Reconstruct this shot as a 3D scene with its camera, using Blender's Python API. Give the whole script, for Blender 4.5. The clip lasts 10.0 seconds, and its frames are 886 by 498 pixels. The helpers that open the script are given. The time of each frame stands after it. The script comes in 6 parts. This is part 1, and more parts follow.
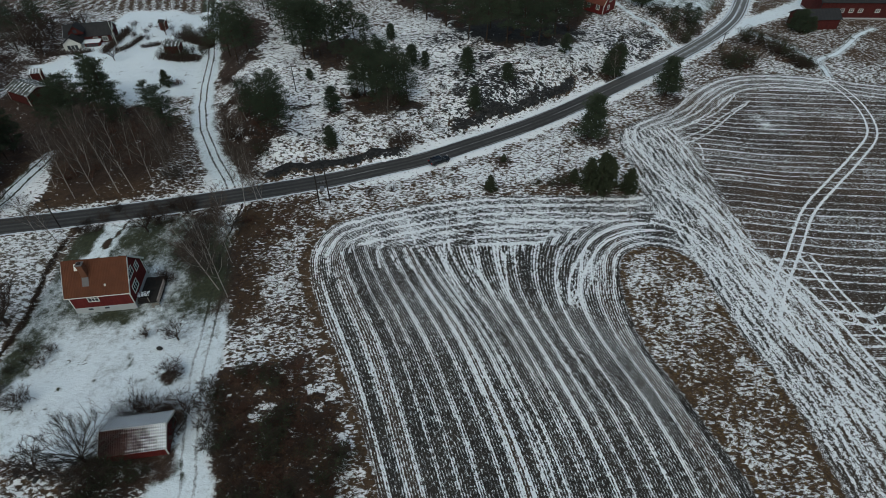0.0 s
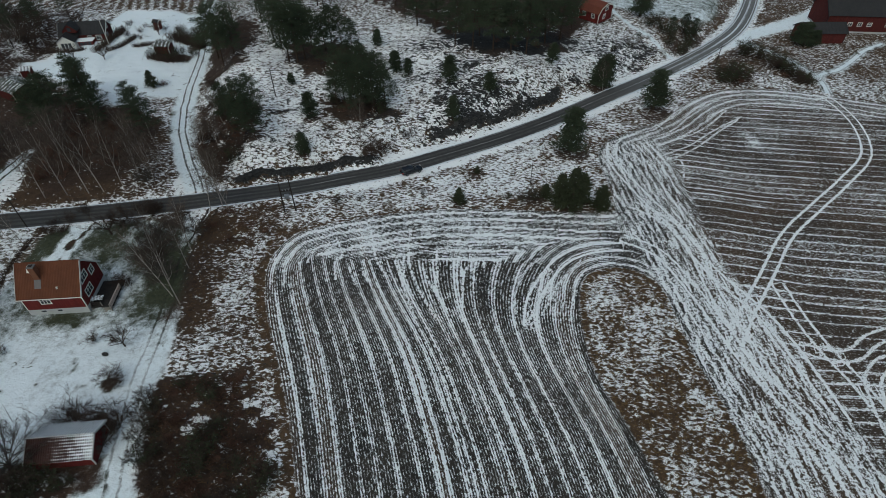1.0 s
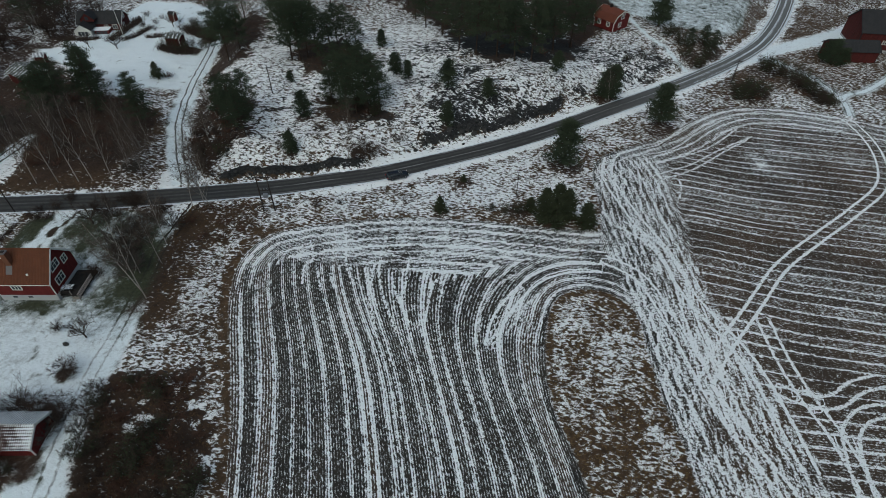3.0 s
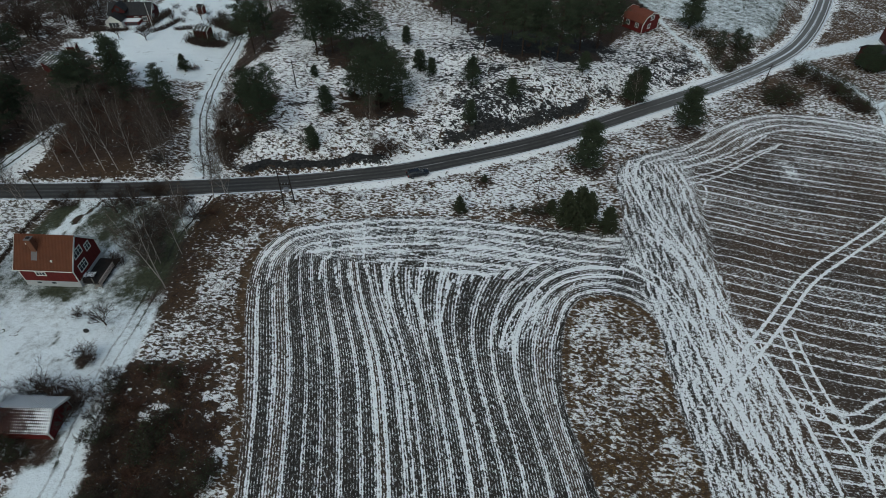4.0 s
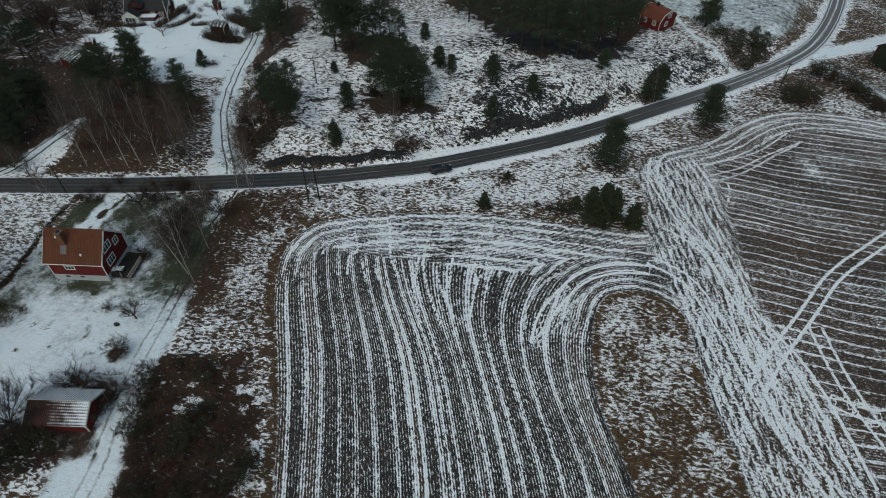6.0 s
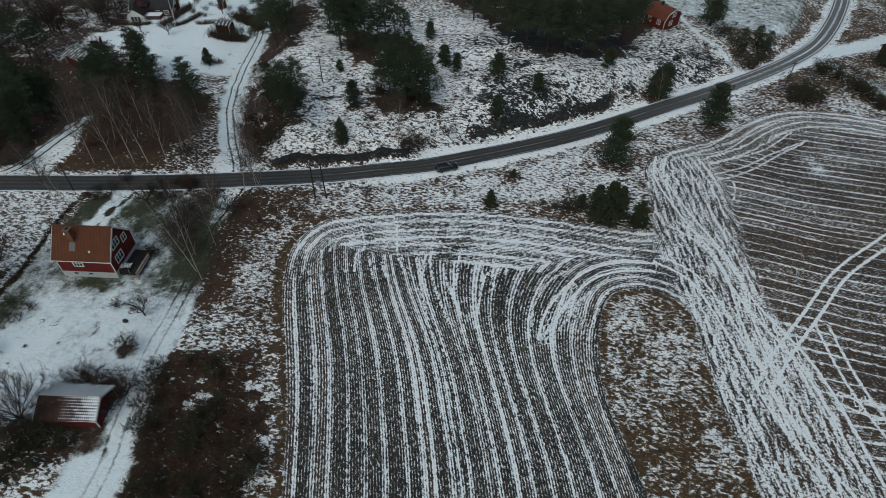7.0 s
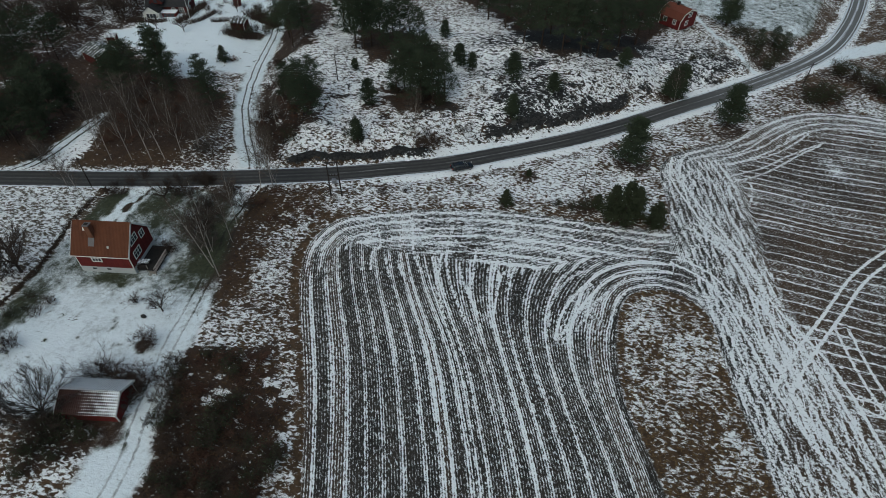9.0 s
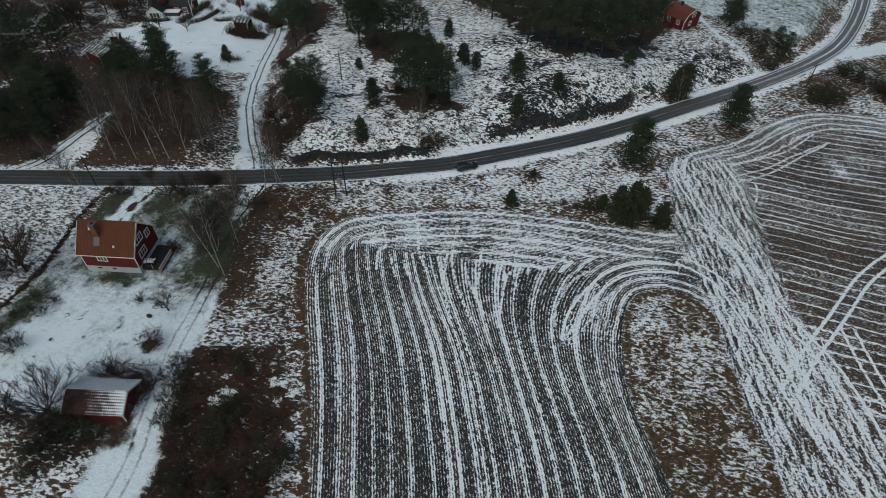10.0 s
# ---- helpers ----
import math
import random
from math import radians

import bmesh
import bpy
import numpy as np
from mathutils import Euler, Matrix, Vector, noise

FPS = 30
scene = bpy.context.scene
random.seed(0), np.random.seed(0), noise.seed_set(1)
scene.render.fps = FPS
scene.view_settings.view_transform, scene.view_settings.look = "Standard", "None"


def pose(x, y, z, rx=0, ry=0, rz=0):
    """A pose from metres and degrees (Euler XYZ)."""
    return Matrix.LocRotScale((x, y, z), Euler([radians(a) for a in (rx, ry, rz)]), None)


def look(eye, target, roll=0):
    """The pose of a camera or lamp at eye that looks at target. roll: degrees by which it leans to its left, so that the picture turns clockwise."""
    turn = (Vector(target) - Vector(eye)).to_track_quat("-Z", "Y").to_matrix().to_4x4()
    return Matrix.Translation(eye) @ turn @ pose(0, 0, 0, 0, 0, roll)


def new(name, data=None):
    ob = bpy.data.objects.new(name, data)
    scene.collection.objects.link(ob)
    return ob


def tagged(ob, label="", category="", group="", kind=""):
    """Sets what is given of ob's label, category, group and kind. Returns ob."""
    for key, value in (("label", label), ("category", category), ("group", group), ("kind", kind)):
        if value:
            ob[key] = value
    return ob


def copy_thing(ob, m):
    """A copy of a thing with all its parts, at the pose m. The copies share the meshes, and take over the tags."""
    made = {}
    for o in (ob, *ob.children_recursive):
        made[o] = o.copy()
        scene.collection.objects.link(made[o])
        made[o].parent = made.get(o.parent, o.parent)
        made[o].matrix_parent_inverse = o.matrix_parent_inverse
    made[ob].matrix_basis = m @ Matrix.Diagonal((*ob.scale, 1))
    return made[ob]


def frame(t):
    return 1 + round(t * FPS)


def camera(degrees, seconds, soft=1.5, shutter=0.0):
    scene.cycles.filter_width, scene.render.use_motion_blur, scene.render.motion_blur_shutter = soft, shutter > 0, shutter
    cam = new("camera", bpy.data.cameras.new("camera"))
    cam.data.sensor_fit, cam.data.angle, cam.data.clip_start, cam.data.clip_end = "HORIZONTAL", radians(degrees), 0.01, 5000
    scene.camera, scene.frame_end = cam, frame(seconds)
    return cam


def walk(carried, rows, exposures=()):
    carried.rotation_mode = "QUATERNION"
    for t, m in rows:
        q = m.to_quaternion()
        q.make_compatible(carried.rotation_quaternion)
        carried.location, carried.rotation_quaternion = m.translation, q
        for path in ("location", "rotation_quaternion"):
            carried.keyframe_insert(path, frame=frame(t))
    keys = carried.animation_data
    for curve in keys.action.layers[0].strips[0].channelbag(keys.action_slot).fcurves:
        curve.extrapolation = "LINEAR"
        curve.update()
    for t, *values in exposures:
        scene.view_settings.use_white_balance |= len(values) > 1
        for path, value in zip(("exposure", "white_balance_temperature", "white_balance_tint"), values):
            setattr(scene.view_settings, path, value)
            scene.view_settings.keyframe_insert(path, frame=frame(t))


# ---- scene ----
cam = camera(76.9, 10.0, soft=0.5)
PATH = [
    (0, (0.956, -0.179, 67.68), (0.954, 1.277, 66.31), -0.3),
    (0.5, (6.498, 1.483, 67.889), (6.461, 2.94, 66.519), -0.3),
    (1, (11.378, 3.134, 68.064), (11.306, 4.59, 66.694), -0.2),
    (1.5, (15.296, 4.468, 68.161), (15.183, 5.921, 66.791), -0.4),
    (2, (18.27, 5.631, 68.158), (18.127, 7.079, 66.787), -0.3),
    (3.3, (21.863, 7.612, 67.781), (21.653, 9.05, 66.407), 0.1),
    (3.5, (22.001, 7.811, 67.751), (21.772, 9.245, 66.375), 0.0),
    (4, (21.46, 8.035, 67.599), (21.207, 9.462, 66.22), 0.2),
    (4.5, (20.437, 8.044, 67.455), (20.182, 9.47, 66.075), 0.4),
    (5, (19.005, 7.676, 67.406), (18.755, 9.101, 66.025), 0.5),
    (5.5, (17.751, 7.131, 67.428), (17.501, 8.555, 66.046), 0.5),
    (7, (15.99, 6.013, 67.34), (15.737, 7.435, 65.957), 0.5),
    (7.5, (15.634, 5.834, 67.318), (15.373, 7.254, 65.935), 0.5),
    (8, (15.208, 5.711, 67.296), (14.939, 7.129, 65.912), 0.5),
    (8.5, (14.709, 5.64, 67.293), (14.438, 7.057, 65.908), 0.5),
    (9, (14.251, 5.669, 67.27), (13.978, 7.085, 65.885), 0.5),
    (9.5, (13.769, 5.671, 67.252), (13.497, 7.088, 65.866), 0.6),
    (10, (13.263, 5.518, 67.243), (12.991, 6.934, 65.857), 0.6),
]
walk(cam, [(t, look(eye, target, roll)) for t, eye, target, roll in PATH], exposures=[(0.0, -0.45, 6120, -3.3), (10.0, -0.45, 6120, -3.3)])

# ---- light ----
world = bpy.data.worlds.new("overcast_sky")
world.use_nodes = True
scene.world = world
_n = world.node_tree.nodes
_sky = _n.new("ShaderNodeTexSky")
_sky.sky_type, _sky.sun_disc = "NISHITA", False
_sky.sun_elevation, _sky.sun_rotation = radians(50), radians(200)
_sky.air_density, _sky.dust_density, _sky.ozone_density = 1.0, 4.0, 1.0
_n["Background"].inputs["Strength"].default_value = 0.12
world.node_tree.links.new(_sky.outputs["Color"], _n["Background"].inputs["Color"])
_sun = bpy.data.lights.new("sun", "SUN")
_sun.energy, _sun.angle, _sun.color = 0.7, radians(110), (1.0, 0.97, 0.93)
new("sun", _sun).matrix_world = look((-20, -50, 120), (0, 0, 0))


# ---- node helpers ----
class Shade:
    """A material and short ways to wire its nodes."""

    def __init__(self, name, rough=0.9, metal=0.0):
        self.mat = bpy.data.materials.new(name)
        self.mat.use_nodes = True
        self.t = self.mat.node_tree
        self.bsdf = self.t.nodes["Principled BSDF"]
        self.bsdf.inputs["Roughness"].default_value = rough
        self.bsdf.inputs["Metallic"].default_value = metal
        self.bsdf.inputs["Specular IOR Level"].default_value = 0.25

    def put(self, socket, value):
        if isinstance(value, bpy.types.NodeSocket):
            self.t.links.new(value, socket)
        elif value is not None:
            socket.default_value = value

    def math(self, op, a, b=None, c=None, clamp=False):
        n = self.t.nodes.new("ShaderNodeMath")
        n.operation, n.use_clamp = op, clamp
        for i, v in enumerate((a, b, c)):
            self.put(n.inputs[i], v)
        return n.outputs[0]

    def add(self, *v):
        out = v[0]
        for o in v[1:]:
            out = self.math("ADD", out, o)
        return out

    def mul(self, a, b):
        return self.math("MULTIPLY", a, b)

    def soft(self, v, lo, hi, to0=0.0, to1=1.0):
        n = self.t.nodes.new("ShaderNodeMapRange")
        n.interpolation_type = "SMOOTHSTEP"
        for i, x in enumerate((v, lo, hi, to0, to1)):
            self.put(n.inputs[i], x)
        return n.outputs[0]

    def attr(self, name):
        n = self.t.nodes.new("ShaderNodeAttribute")
        n.attribute_name = name
        return n.outputs["Fac"]

    def place(self):
        return self.t.nodes.new("ShaderNodeTexCoord").outputs["Object"]

    def mapped(self, vec, scale=(1, 1, 1), turn=0.0):
        n = self.t.nodes.new("ShaderNodeMapping")
        self.put(n.inputs["Vector"], vec)
        n.inputs["Scale"].default_value = scale
        n.inputs["Rotation"].default_value = (0, 0, turn)
        return n.outputs[0]

    def vec(self, x, y, z=0.0):
        n = self.t.nodes.new("ShaderNodeCombineXYZ")
        for i, v in enumerate((x, y, z)):
            self.put(n.inputs[i], v)
        return n.outputs[0]

    def noise(self, scale, detail=3.0, rough=0.55, vec=None, warp=0.0):
        n = self.t.nodes.new("ShaderNodeTexNoise")
        self.put(n.inputs["Vector"], vec)
        for k, v in (("Scale", scale), ("Detail", detail), ("Roughness", rough), ("Distortion", warp)):
            n.inputs[k].default_value = v
        return n.outputs["Fac"]

    def flat(self, v, gain=2.4):
        """A noise value spread evenly over 0 to 1."""
        return self.math("MULTIPLY_ADD", self.math("SUBTRACT", v, 0.5), gain, 0.5)

    def white(self, w):
        n = self.t.nodes.new("ShaderNodeTexWhiteNoise")
        n.noise_dimensions = "1D"
        self.put(n.inputs["W"], w)
        return n.outputs["Value"]

    def blend(self, fac, a, b):
        n = self.t.nodes.new("ShaderNodeMix")
        n.data_type = "RGBA"
        self.put(n.inputs[0], fac)
        for i, v in ((6, a), (7, b)):
            self.put(n.inputs[i], (*v, 1) if isinstance(v, tuple) and len(v) == 3 else v)
        return n.outputs[2]

    def chance(self):
        return self.t.nodes.new("ShaderNodeObjectInfo").outputs["Random"]

    def island(self):
        return self.t.nodes.new("ShaderNodeNewGeometry").outputs["Random Per Island"]

    def colour(self, v):
        self.put(self.bsdf.inputs["Base Color"], (*v, 1) if isinstance(v, tuple) and len(v) == 3 else v)
        return self

    def bump(self, height, strength=0.4, distance=0.05):
        n = self.t.nodes.new("ShaderNodeBump")
        n.inputs["Strength"].default_value, n.inputs["Distance"].default_value = strength, distance
        self.put(n.inputs["Height"], height)
        self.put(self.bsdf.inputs["Normal"], n.outputs[0])
        return self


# ---- materials ----
SNOW = (0.78, 0.81, 0.84)


def worn(name, a, b, scale=3.0, rough=0.85, detail=5.0, metal=0.0, snow=0.0, relief=0.25, chance=0.25):
    """Two tones of a worn surface, with grain, a few stains and, at wish, a dusting of snow."""
    s = Shade(name, rough, metal)
    p = s.place()
    big, fine = s.noise(scale * 0.25, 3, 0.6, p), s.noise(scale * 4, detail, 0.65, p)
    f = s.add(s.mul(s.flat(big), 0.5), s.mul(s.flat(fine), 0.5), s.mul(s.math("SUBTRACT", s.chance(), 0.5), chance))
    col = s.blend(s.math("ADD", f, 0.0, clamp=True), a, b)
    if snow:
        col = s.blend(s.soft(s.add(s.noise(scale * 1.5, 6, 0.7, p), snow - 0.5), 0.48, 0.6), col, SNOW)
    s.colour(col)
    s.bump(fine, relief, 0.02)
    return s.mat


def boards(name, a, b, width=0.16, rough=0.9):
    """Upright painted boards with dark gaps, weathered."""
    s = Shade(name, rough)
    p = s.place()
    x = s.t.nodes.new("ShaderNodeSeparateXYZ")
    s.put(x.inputs[0], p)
    along = s.math("ADD", x.outputs[0], x.outputs[1])
    cell = s.math("DIVIDE", along, width)
    edge = s.math("ABSOLUTE", s.math("SUBTRACT", s.math("FRACT", cell), 0.5))
    gap = s.soft(edge, 0.40, 0.5)
    tone = s.add(s.mul(s.white(s.math("FLOOR", cell)), 0.5), s.mul(s.flat(s.noise(1.2, 5, 0.65, s.mapped(p, (1, 1, 0.25)))), 0.5))
    col = s.blend(tone, a, b)
    s.colour(s.blend(s.mul(gap, 0.6), col, (a[0] * 0.3, a[1] * 0.3, a[2] * 0.3)))
    s.bump(s.math("SUBTRACT", 1.0, gap), 0.5, 0.03)
    return s.mat


def roofing(name, a, b, course=0.36, wave=0.24, snow=0.0, moss=0.0, lines=0.0, shade_drift=0.0, rows=1.6):
    """Roof tiles or ribbed sheet: courses and ribs as relief, moss and snow in patches."""
    s = Shade(name, 0.8)
    p = s.place()
    x = s.t.nodes.new("ShaderNodeSeparateXYZ")
    s.put(x.inputs[0], p)
    rib = s.math("SINE", s.mul(x.outputs[0], 2 * math.pi / wave))
    row = s.math("FRACT", s.math("DIVIDE", x.outputs[2], course * 0.6))
    f = s.add(s.mul(s.flat(s.noise(0.7, 4, 0.6, p)), 0.5), s.mul(s.flat(s.noise(9, 4, 0.7, p)), 0.5))
    col = s.blend(f, a, b)
    if moss:
        col = s.blend(s.soft(s.add(s.noise(1.1, 6, 0.7, p), moss - 0.5), 0.45, 0.62), col, (0.055, 0.05, 0.03))
    if snow:
        # Snow thins along x where a roof's shaded end is put into the colour.
        lay = s.add(s.noise(1.6, 5, 0.7, p), snow - 0.5, s.mul(rib, lines), s.mul(x.outputs[0], shade_drift), s.mul(s.math("SINE", s.mul(x.outputs[2], 2 * math.pi / (course * 0.6))), lines * rows * 0.5))
        col = s.blend(s.soft(lay, 0.46, 0.56), col, SNOW)
    s.colour(col)
    s.bump(s.add(s.mul(rib, 0.5), row), 0.6, 0.05)
    return s.mat


def plain(name, a, rough=0.6, metal=0.0, vary=0.25, scale=6.0):
    b = tuple(c * (1 + vary) for c in a)
    c = tuple(c * (1 - vary) for c in a)
    return worn(name, c, b, scale, rough, 4, metal, chance=0.0, relief=0.1)


def leafy(name, a, b):
    """Needles, twigs and leaves: tone by tuft and by tree."""
    s = Shade(name, 0.85)
    s.bsdf.inputs["Specular IOR Level"].default_value = 0.03
    p = s.place()
    clump = s.math("ADD", s.flat(s.noise(0.9, 3, 0.6, p), 2.6), 0.0, clamp=True)
    f = s.add(s.mul(s.island(), 0.28), s.mul(clump, 0.42), s.mul(s.chance(), 0.30))
    s.colour(s.blend(f, a, b))
    return s.mat


M_RED = boards("falu_red_boards", (0.085, 0.012, 0.012), (0.15, 0.022, 0.018))
# Darker red boards; on the barn the dark tone holds the wall's shadow.
M_DARKRED = boards("old_and_shaded_red_boards", (0.05, 0.012, 0.011), (0.10, 0.02, 0.017))
M_WHITE = plain("white_painted_wood", (0.66, 0.66, 0.62), 0.6, vary=0.08)
M_TILE = roofing("rust_brown_roof_tiles", (0.074, 0.026, 0.012), (0.125, 0.043, 0.019), moss=0.10)
M_TIN = roofing("ribbed_grey_sheet", (0.10, 0.11, 0.12), (0.20, 0.21, 0.22), wave=0.34, snow=0.52, lines=0.22, rows=0.0)
# Left end barer of snow: the neighbouring tree's shade, put in as brown tile.
M_SNOWTILE = roofing("old_tiles_with_snow", (0.028, 0.014, 0.012), (0.052, 0.023, 0.018), wave=0.27, course=0.31, snow=0.28, lines=0.16, shade_drift=0.085, rows=1.9)
M_FARTILE = roofing("red_brown_roof", (0.11, 0.035, 0.022), (0.16, 0.05, 0.03))
M_DARKROOF = roofing("dark_felt_roof", (0.018, 0.018, 0.02), (0.035, 0.034, 0.034), wave=1.0)
M_MOSSROOF = roofing("mossy_sheet_with_snow", (0.05, 0.055, 0.05), (0.09, 0.095, 0.085), wave=1.1, snow=0.42, lines=0.10, rows=0.0)
M_PLINTH = worn("grey_rendered_plinth", (0.34, 0.35, 0.35), (0.46, 0.47, 0.47), 2.0)
M_BRICK = worn("chimney_sheet", (0.11, 0.045, 0.025), (0.16, 0.07, 0.04), 4.0)
M_FLASH = plain("grey_flashing", (0.13, 0.12, 0.12), 0.6, 0.0)
M_DECK = worn("dark_wet_decking", (0.014, 0.013, 0.012), (0.034, 0.031, 0.029), 3.0, snow=0.10)
M_RAIL = worn("weathered_grey_wood", (0.16, 0.14, 0.12), (0.28, 0.26, 0.23), 3.0)
M_PALERAIL = worn("pale_grey_rail", (0.30, 0.25, 0.23), (0.44, 0.38, 0.35), 3.0)
M_SNOWTOP = worn("thin_snow_on_dark_wood", (0.03, 0.028, 0.026), (0.06, 0.055, 0.05), 2.0, snow=0.56)
M_POLE = worn("tarred_pole_wood", (0.016, 0.013, 0.012), (0.04, 0.032, 0.028), 3.0)
M_STEEL = plain("dull_steel", (0.25, 0.26, 0.28), 0.45, 0.7)
M_PALETWIG = leafy("pale_grey_twigs", (0.05, 0.044, 0.038), (0.115, 0.10, 0.088))
M_BARK = worn("dark_bark", (0.025, 0.018, 0.014), (0.07, 0.05, 0.038), 5.0, relief=0.6)
M_PINEBARK = worn("pine_bark", (0.022, 0.016, 0.012), (0.06, 0.038, 0.026), 4.0, relief=0.6)
M_BIRCH = worn("pale_birch_bark", (0.12, 0.108, 0.096), (0.40, 0.37, 0.335), 3.0, relief=0.3)
M_TWIG = leafy("dark_twigs", (0.032, 0.024, 0.02), (0.085, 0.064, 0.052))
M_GREYTWIG = leafy("grey_brown_twigs", (0.045, 0.035, 0.029), (0.125, 0.10, 0.084))
M_REDTWIG = leafy("reddish_twigs", (0.056, 0.031, 0.024), (0.135, 0.078, 0.056))
M_NEEDLE = leafy("pine_needles", (0.025, 0.035, 0.023), (0.070, 0.085, 0.053))
M_SPRUCE = leafy("spruce_needles", (0.018, 0.028, 0.019), (0.045, 0.064, 0.04))
M_JUNIPER = leafy("juniper_needles", (0.026, 0.034, 0.021), (0.070, 0.078, 0.045))
M_STRAW = leafy("dead_grass_blades", (0.045, 0.028, 0.016), (0.155, 0.10, 0.055))

M_SEDGE = leafy("olive_brown_grass", (0.06, 0.038, 0.018), (0.19, 0.13, 0.062))


def glassy(name, a, rough=0.08):
    s = Shade(name, rough)
    s.bsdf.inputs["Specular IOR Level"].default_value = 0.6
    s.colour(s.blend(s.noise(0.8, 2, 0.5, s.place()), a, tuple(c * 1.6 for c in a)))
    return s.mat


M_PANE = glassy("window_glass", (0.035, 0.04, 0.045))
M_CARPAINT = glassy("black_car_paint", (0.008, 0.009, 0.011), 0.18)
M_CARGLASS = glassy("dark_car_glass", (0.02, 0.024, 0.028), 0.05)
M_TYRE = plain("tyre_rubber", (0.015, 0.015, 0.015), 0.85)
M_LAMP = glassy("lamp_glass", (0.35, 0.33, 0.32), 0.1)
M_TAIL = glassy("red_lamp_glass", (0.22, 0.01, 0.01), 0.1)


# ---- mesh helpers ----
def mesh_of(name, verts, faces, material, smooth=False):
    me = bpy.data.meshes.new(name)
    me.from_pydata(verts, [], faces)
    me.materials.append(material)
    if smooth:
        me.polygons.foreach_set("use_smooth", [True] * len(me.polygons))
    me.update()
    return me


def part(name, me, parent, label="", m=None):
    ob = new(name, me)
    ob.parent = parent
    if m is not None:
        ob.matrix_basis = m
    if label:
        ob["label"] = label
    return ob


def thing(name, m, label, category, group="", kind=""):
    ob = new(name)
    ob.empty_display_size = 0.2
    ob.matrix_basis = m
    return tagged(ob, label, category, group, kind)


def box(lo, hi, material, bevel=0.0, name="box"):
    """A box between two corners, its edges taken off where bevel is given."""
    bm = bmesh.new()
    bmesh.ops.create_cube(bm, size=1)
    lo, hi = Vector(lo), Vector(hi)
    bmesh.ops.transform(bm, verts=bm.verts, matrix=Matrix.Translation((lo + hi) / 2) @ Matrix.Diagonal((*(hi - lo), 1)))
    if bevel:
        bmesh.ops.bevel(bm, geom=bm.edges[:], offset=bevel, segments=1, affect="EDGES")
    me = bpy.data.meshes.new(name)
    bm.to_mesh(me)
    bm.free()
    me.materials.append(material)
    return me


def prism(profile, x0, x1, material, name="prism"):
    """A closed outline in y and z, drawn out along x."""
    n = len(profile)
    verts = [(x0, y, z) for y, z in profile] + [(x1, y, z) for y, z in profile]
    faces = [tuple(range(n)), tuple(range(2 * n - 1, n - 1, -1))]
    faces += [(i, i + n, (i + 1) % n + n, (i + 1) % n) for i in range(n)]
    me = mesh_of(name, verts, faces, material)
    bm = bmesh.new()
    bm.from_mesh(me)
    bmesh.ops.recalc_face_normals(bm, faces=bm.faces)
    bm.to_mesh(me)
    bm.free()
    return me


class Twigs:
    """Collects tubes and blades for one mesh."""

    def __init__(self, seed):
        self.v, self.f = [], []
        self.rng = random.Random(seed)

    def tube(self, pts, radii, sides=5):
        base = len(self.v)
        for k, (p, r) in enumerate(zip(pts, radii)):
            d = (pts[min(k + 1, len(pts) - 1)] - pts[max(k - 1, 0)]).normalized()
            a = d.orthogonal().normalized()
            b = d.cross(a)
            for i in range(sides):
                w = 2 * math.pi * i / sides
                self.v.append(p + (a * math.cos(w) + b * math.sin(w)) * r)
        for k in range(len(pts) - 1):
            for i in range(sides):
                j = (i + 1) % sides
                self.f.append((base + k * sides + i, base + k * sides + j, base + (k + 1) * sides + j, base + (k + 1) * sides + i))
        self.f.append(tuple(base + i for i in range(sides))[::-1])
        self.f.append(tuple(base + (len(pts) - 1) * sides + i for i in range(sides)))

    def blade(self, a, b, width):
        """A thin spike from a to b."""
        d = b - a
        s = d.orthogonal().normalized() * width
        t = d.normalized().cross(s)
        k = len(self.v)
        self.v += [a + s, a - s + t * 0.4, b]
        self.f += [(k, k + 1, k + 2)]

    def leaf(self, a, d, width):
        """A pointed tuft as a folded pair of triangles along d."""
        s = d.cross(Vector((self.rng.uniform(-1, 1), self.rng.uniform(-1, 1), self.rng.uniform(-1, 1)))).normalized() * width
        k = len(self.v)
        up = Vector((0, 0, width * 0.5))
        self.v += [a, a + d * 0.55 + s - up, a + d, a + d * 0.55 - s - up]
        self.f += [(k, k + 1, k + 2), (k, k + 2, k + 3)]

    def mesh(self, name, material):
        return mesh_of(name, [tuple(p) for p in self.v], self.f, material)


# ---- land ----
ROAD = [(-190, 56), (-140, 66.6), (-90.4, 76.7), (-68.4, 81.1), (-46.6, 85.9), (-24.9, 91.6), (-14.1, 95.5), (-3.2, 99.8), (7.9, 105.9), (19.5, 112.8), (31.7, 121.3), (45.1, 132.2), (59.8, 144.0), (74.0, 156.6), (85.9, 168.9), (94.5, 180.5), (103.5, 197.5), (112.4, 218.6), (124, 250), (150, 310)]
LANE = [(-40.9, 88.5), (-43.2, 93), (-47.4, 99.6), (-54.0, 112.0), (-57.6, 122.5), (-60.5, 134), (-63.6, 150), (-68.5, 166.6), (-73.0, 180.0), (-80, 205)]


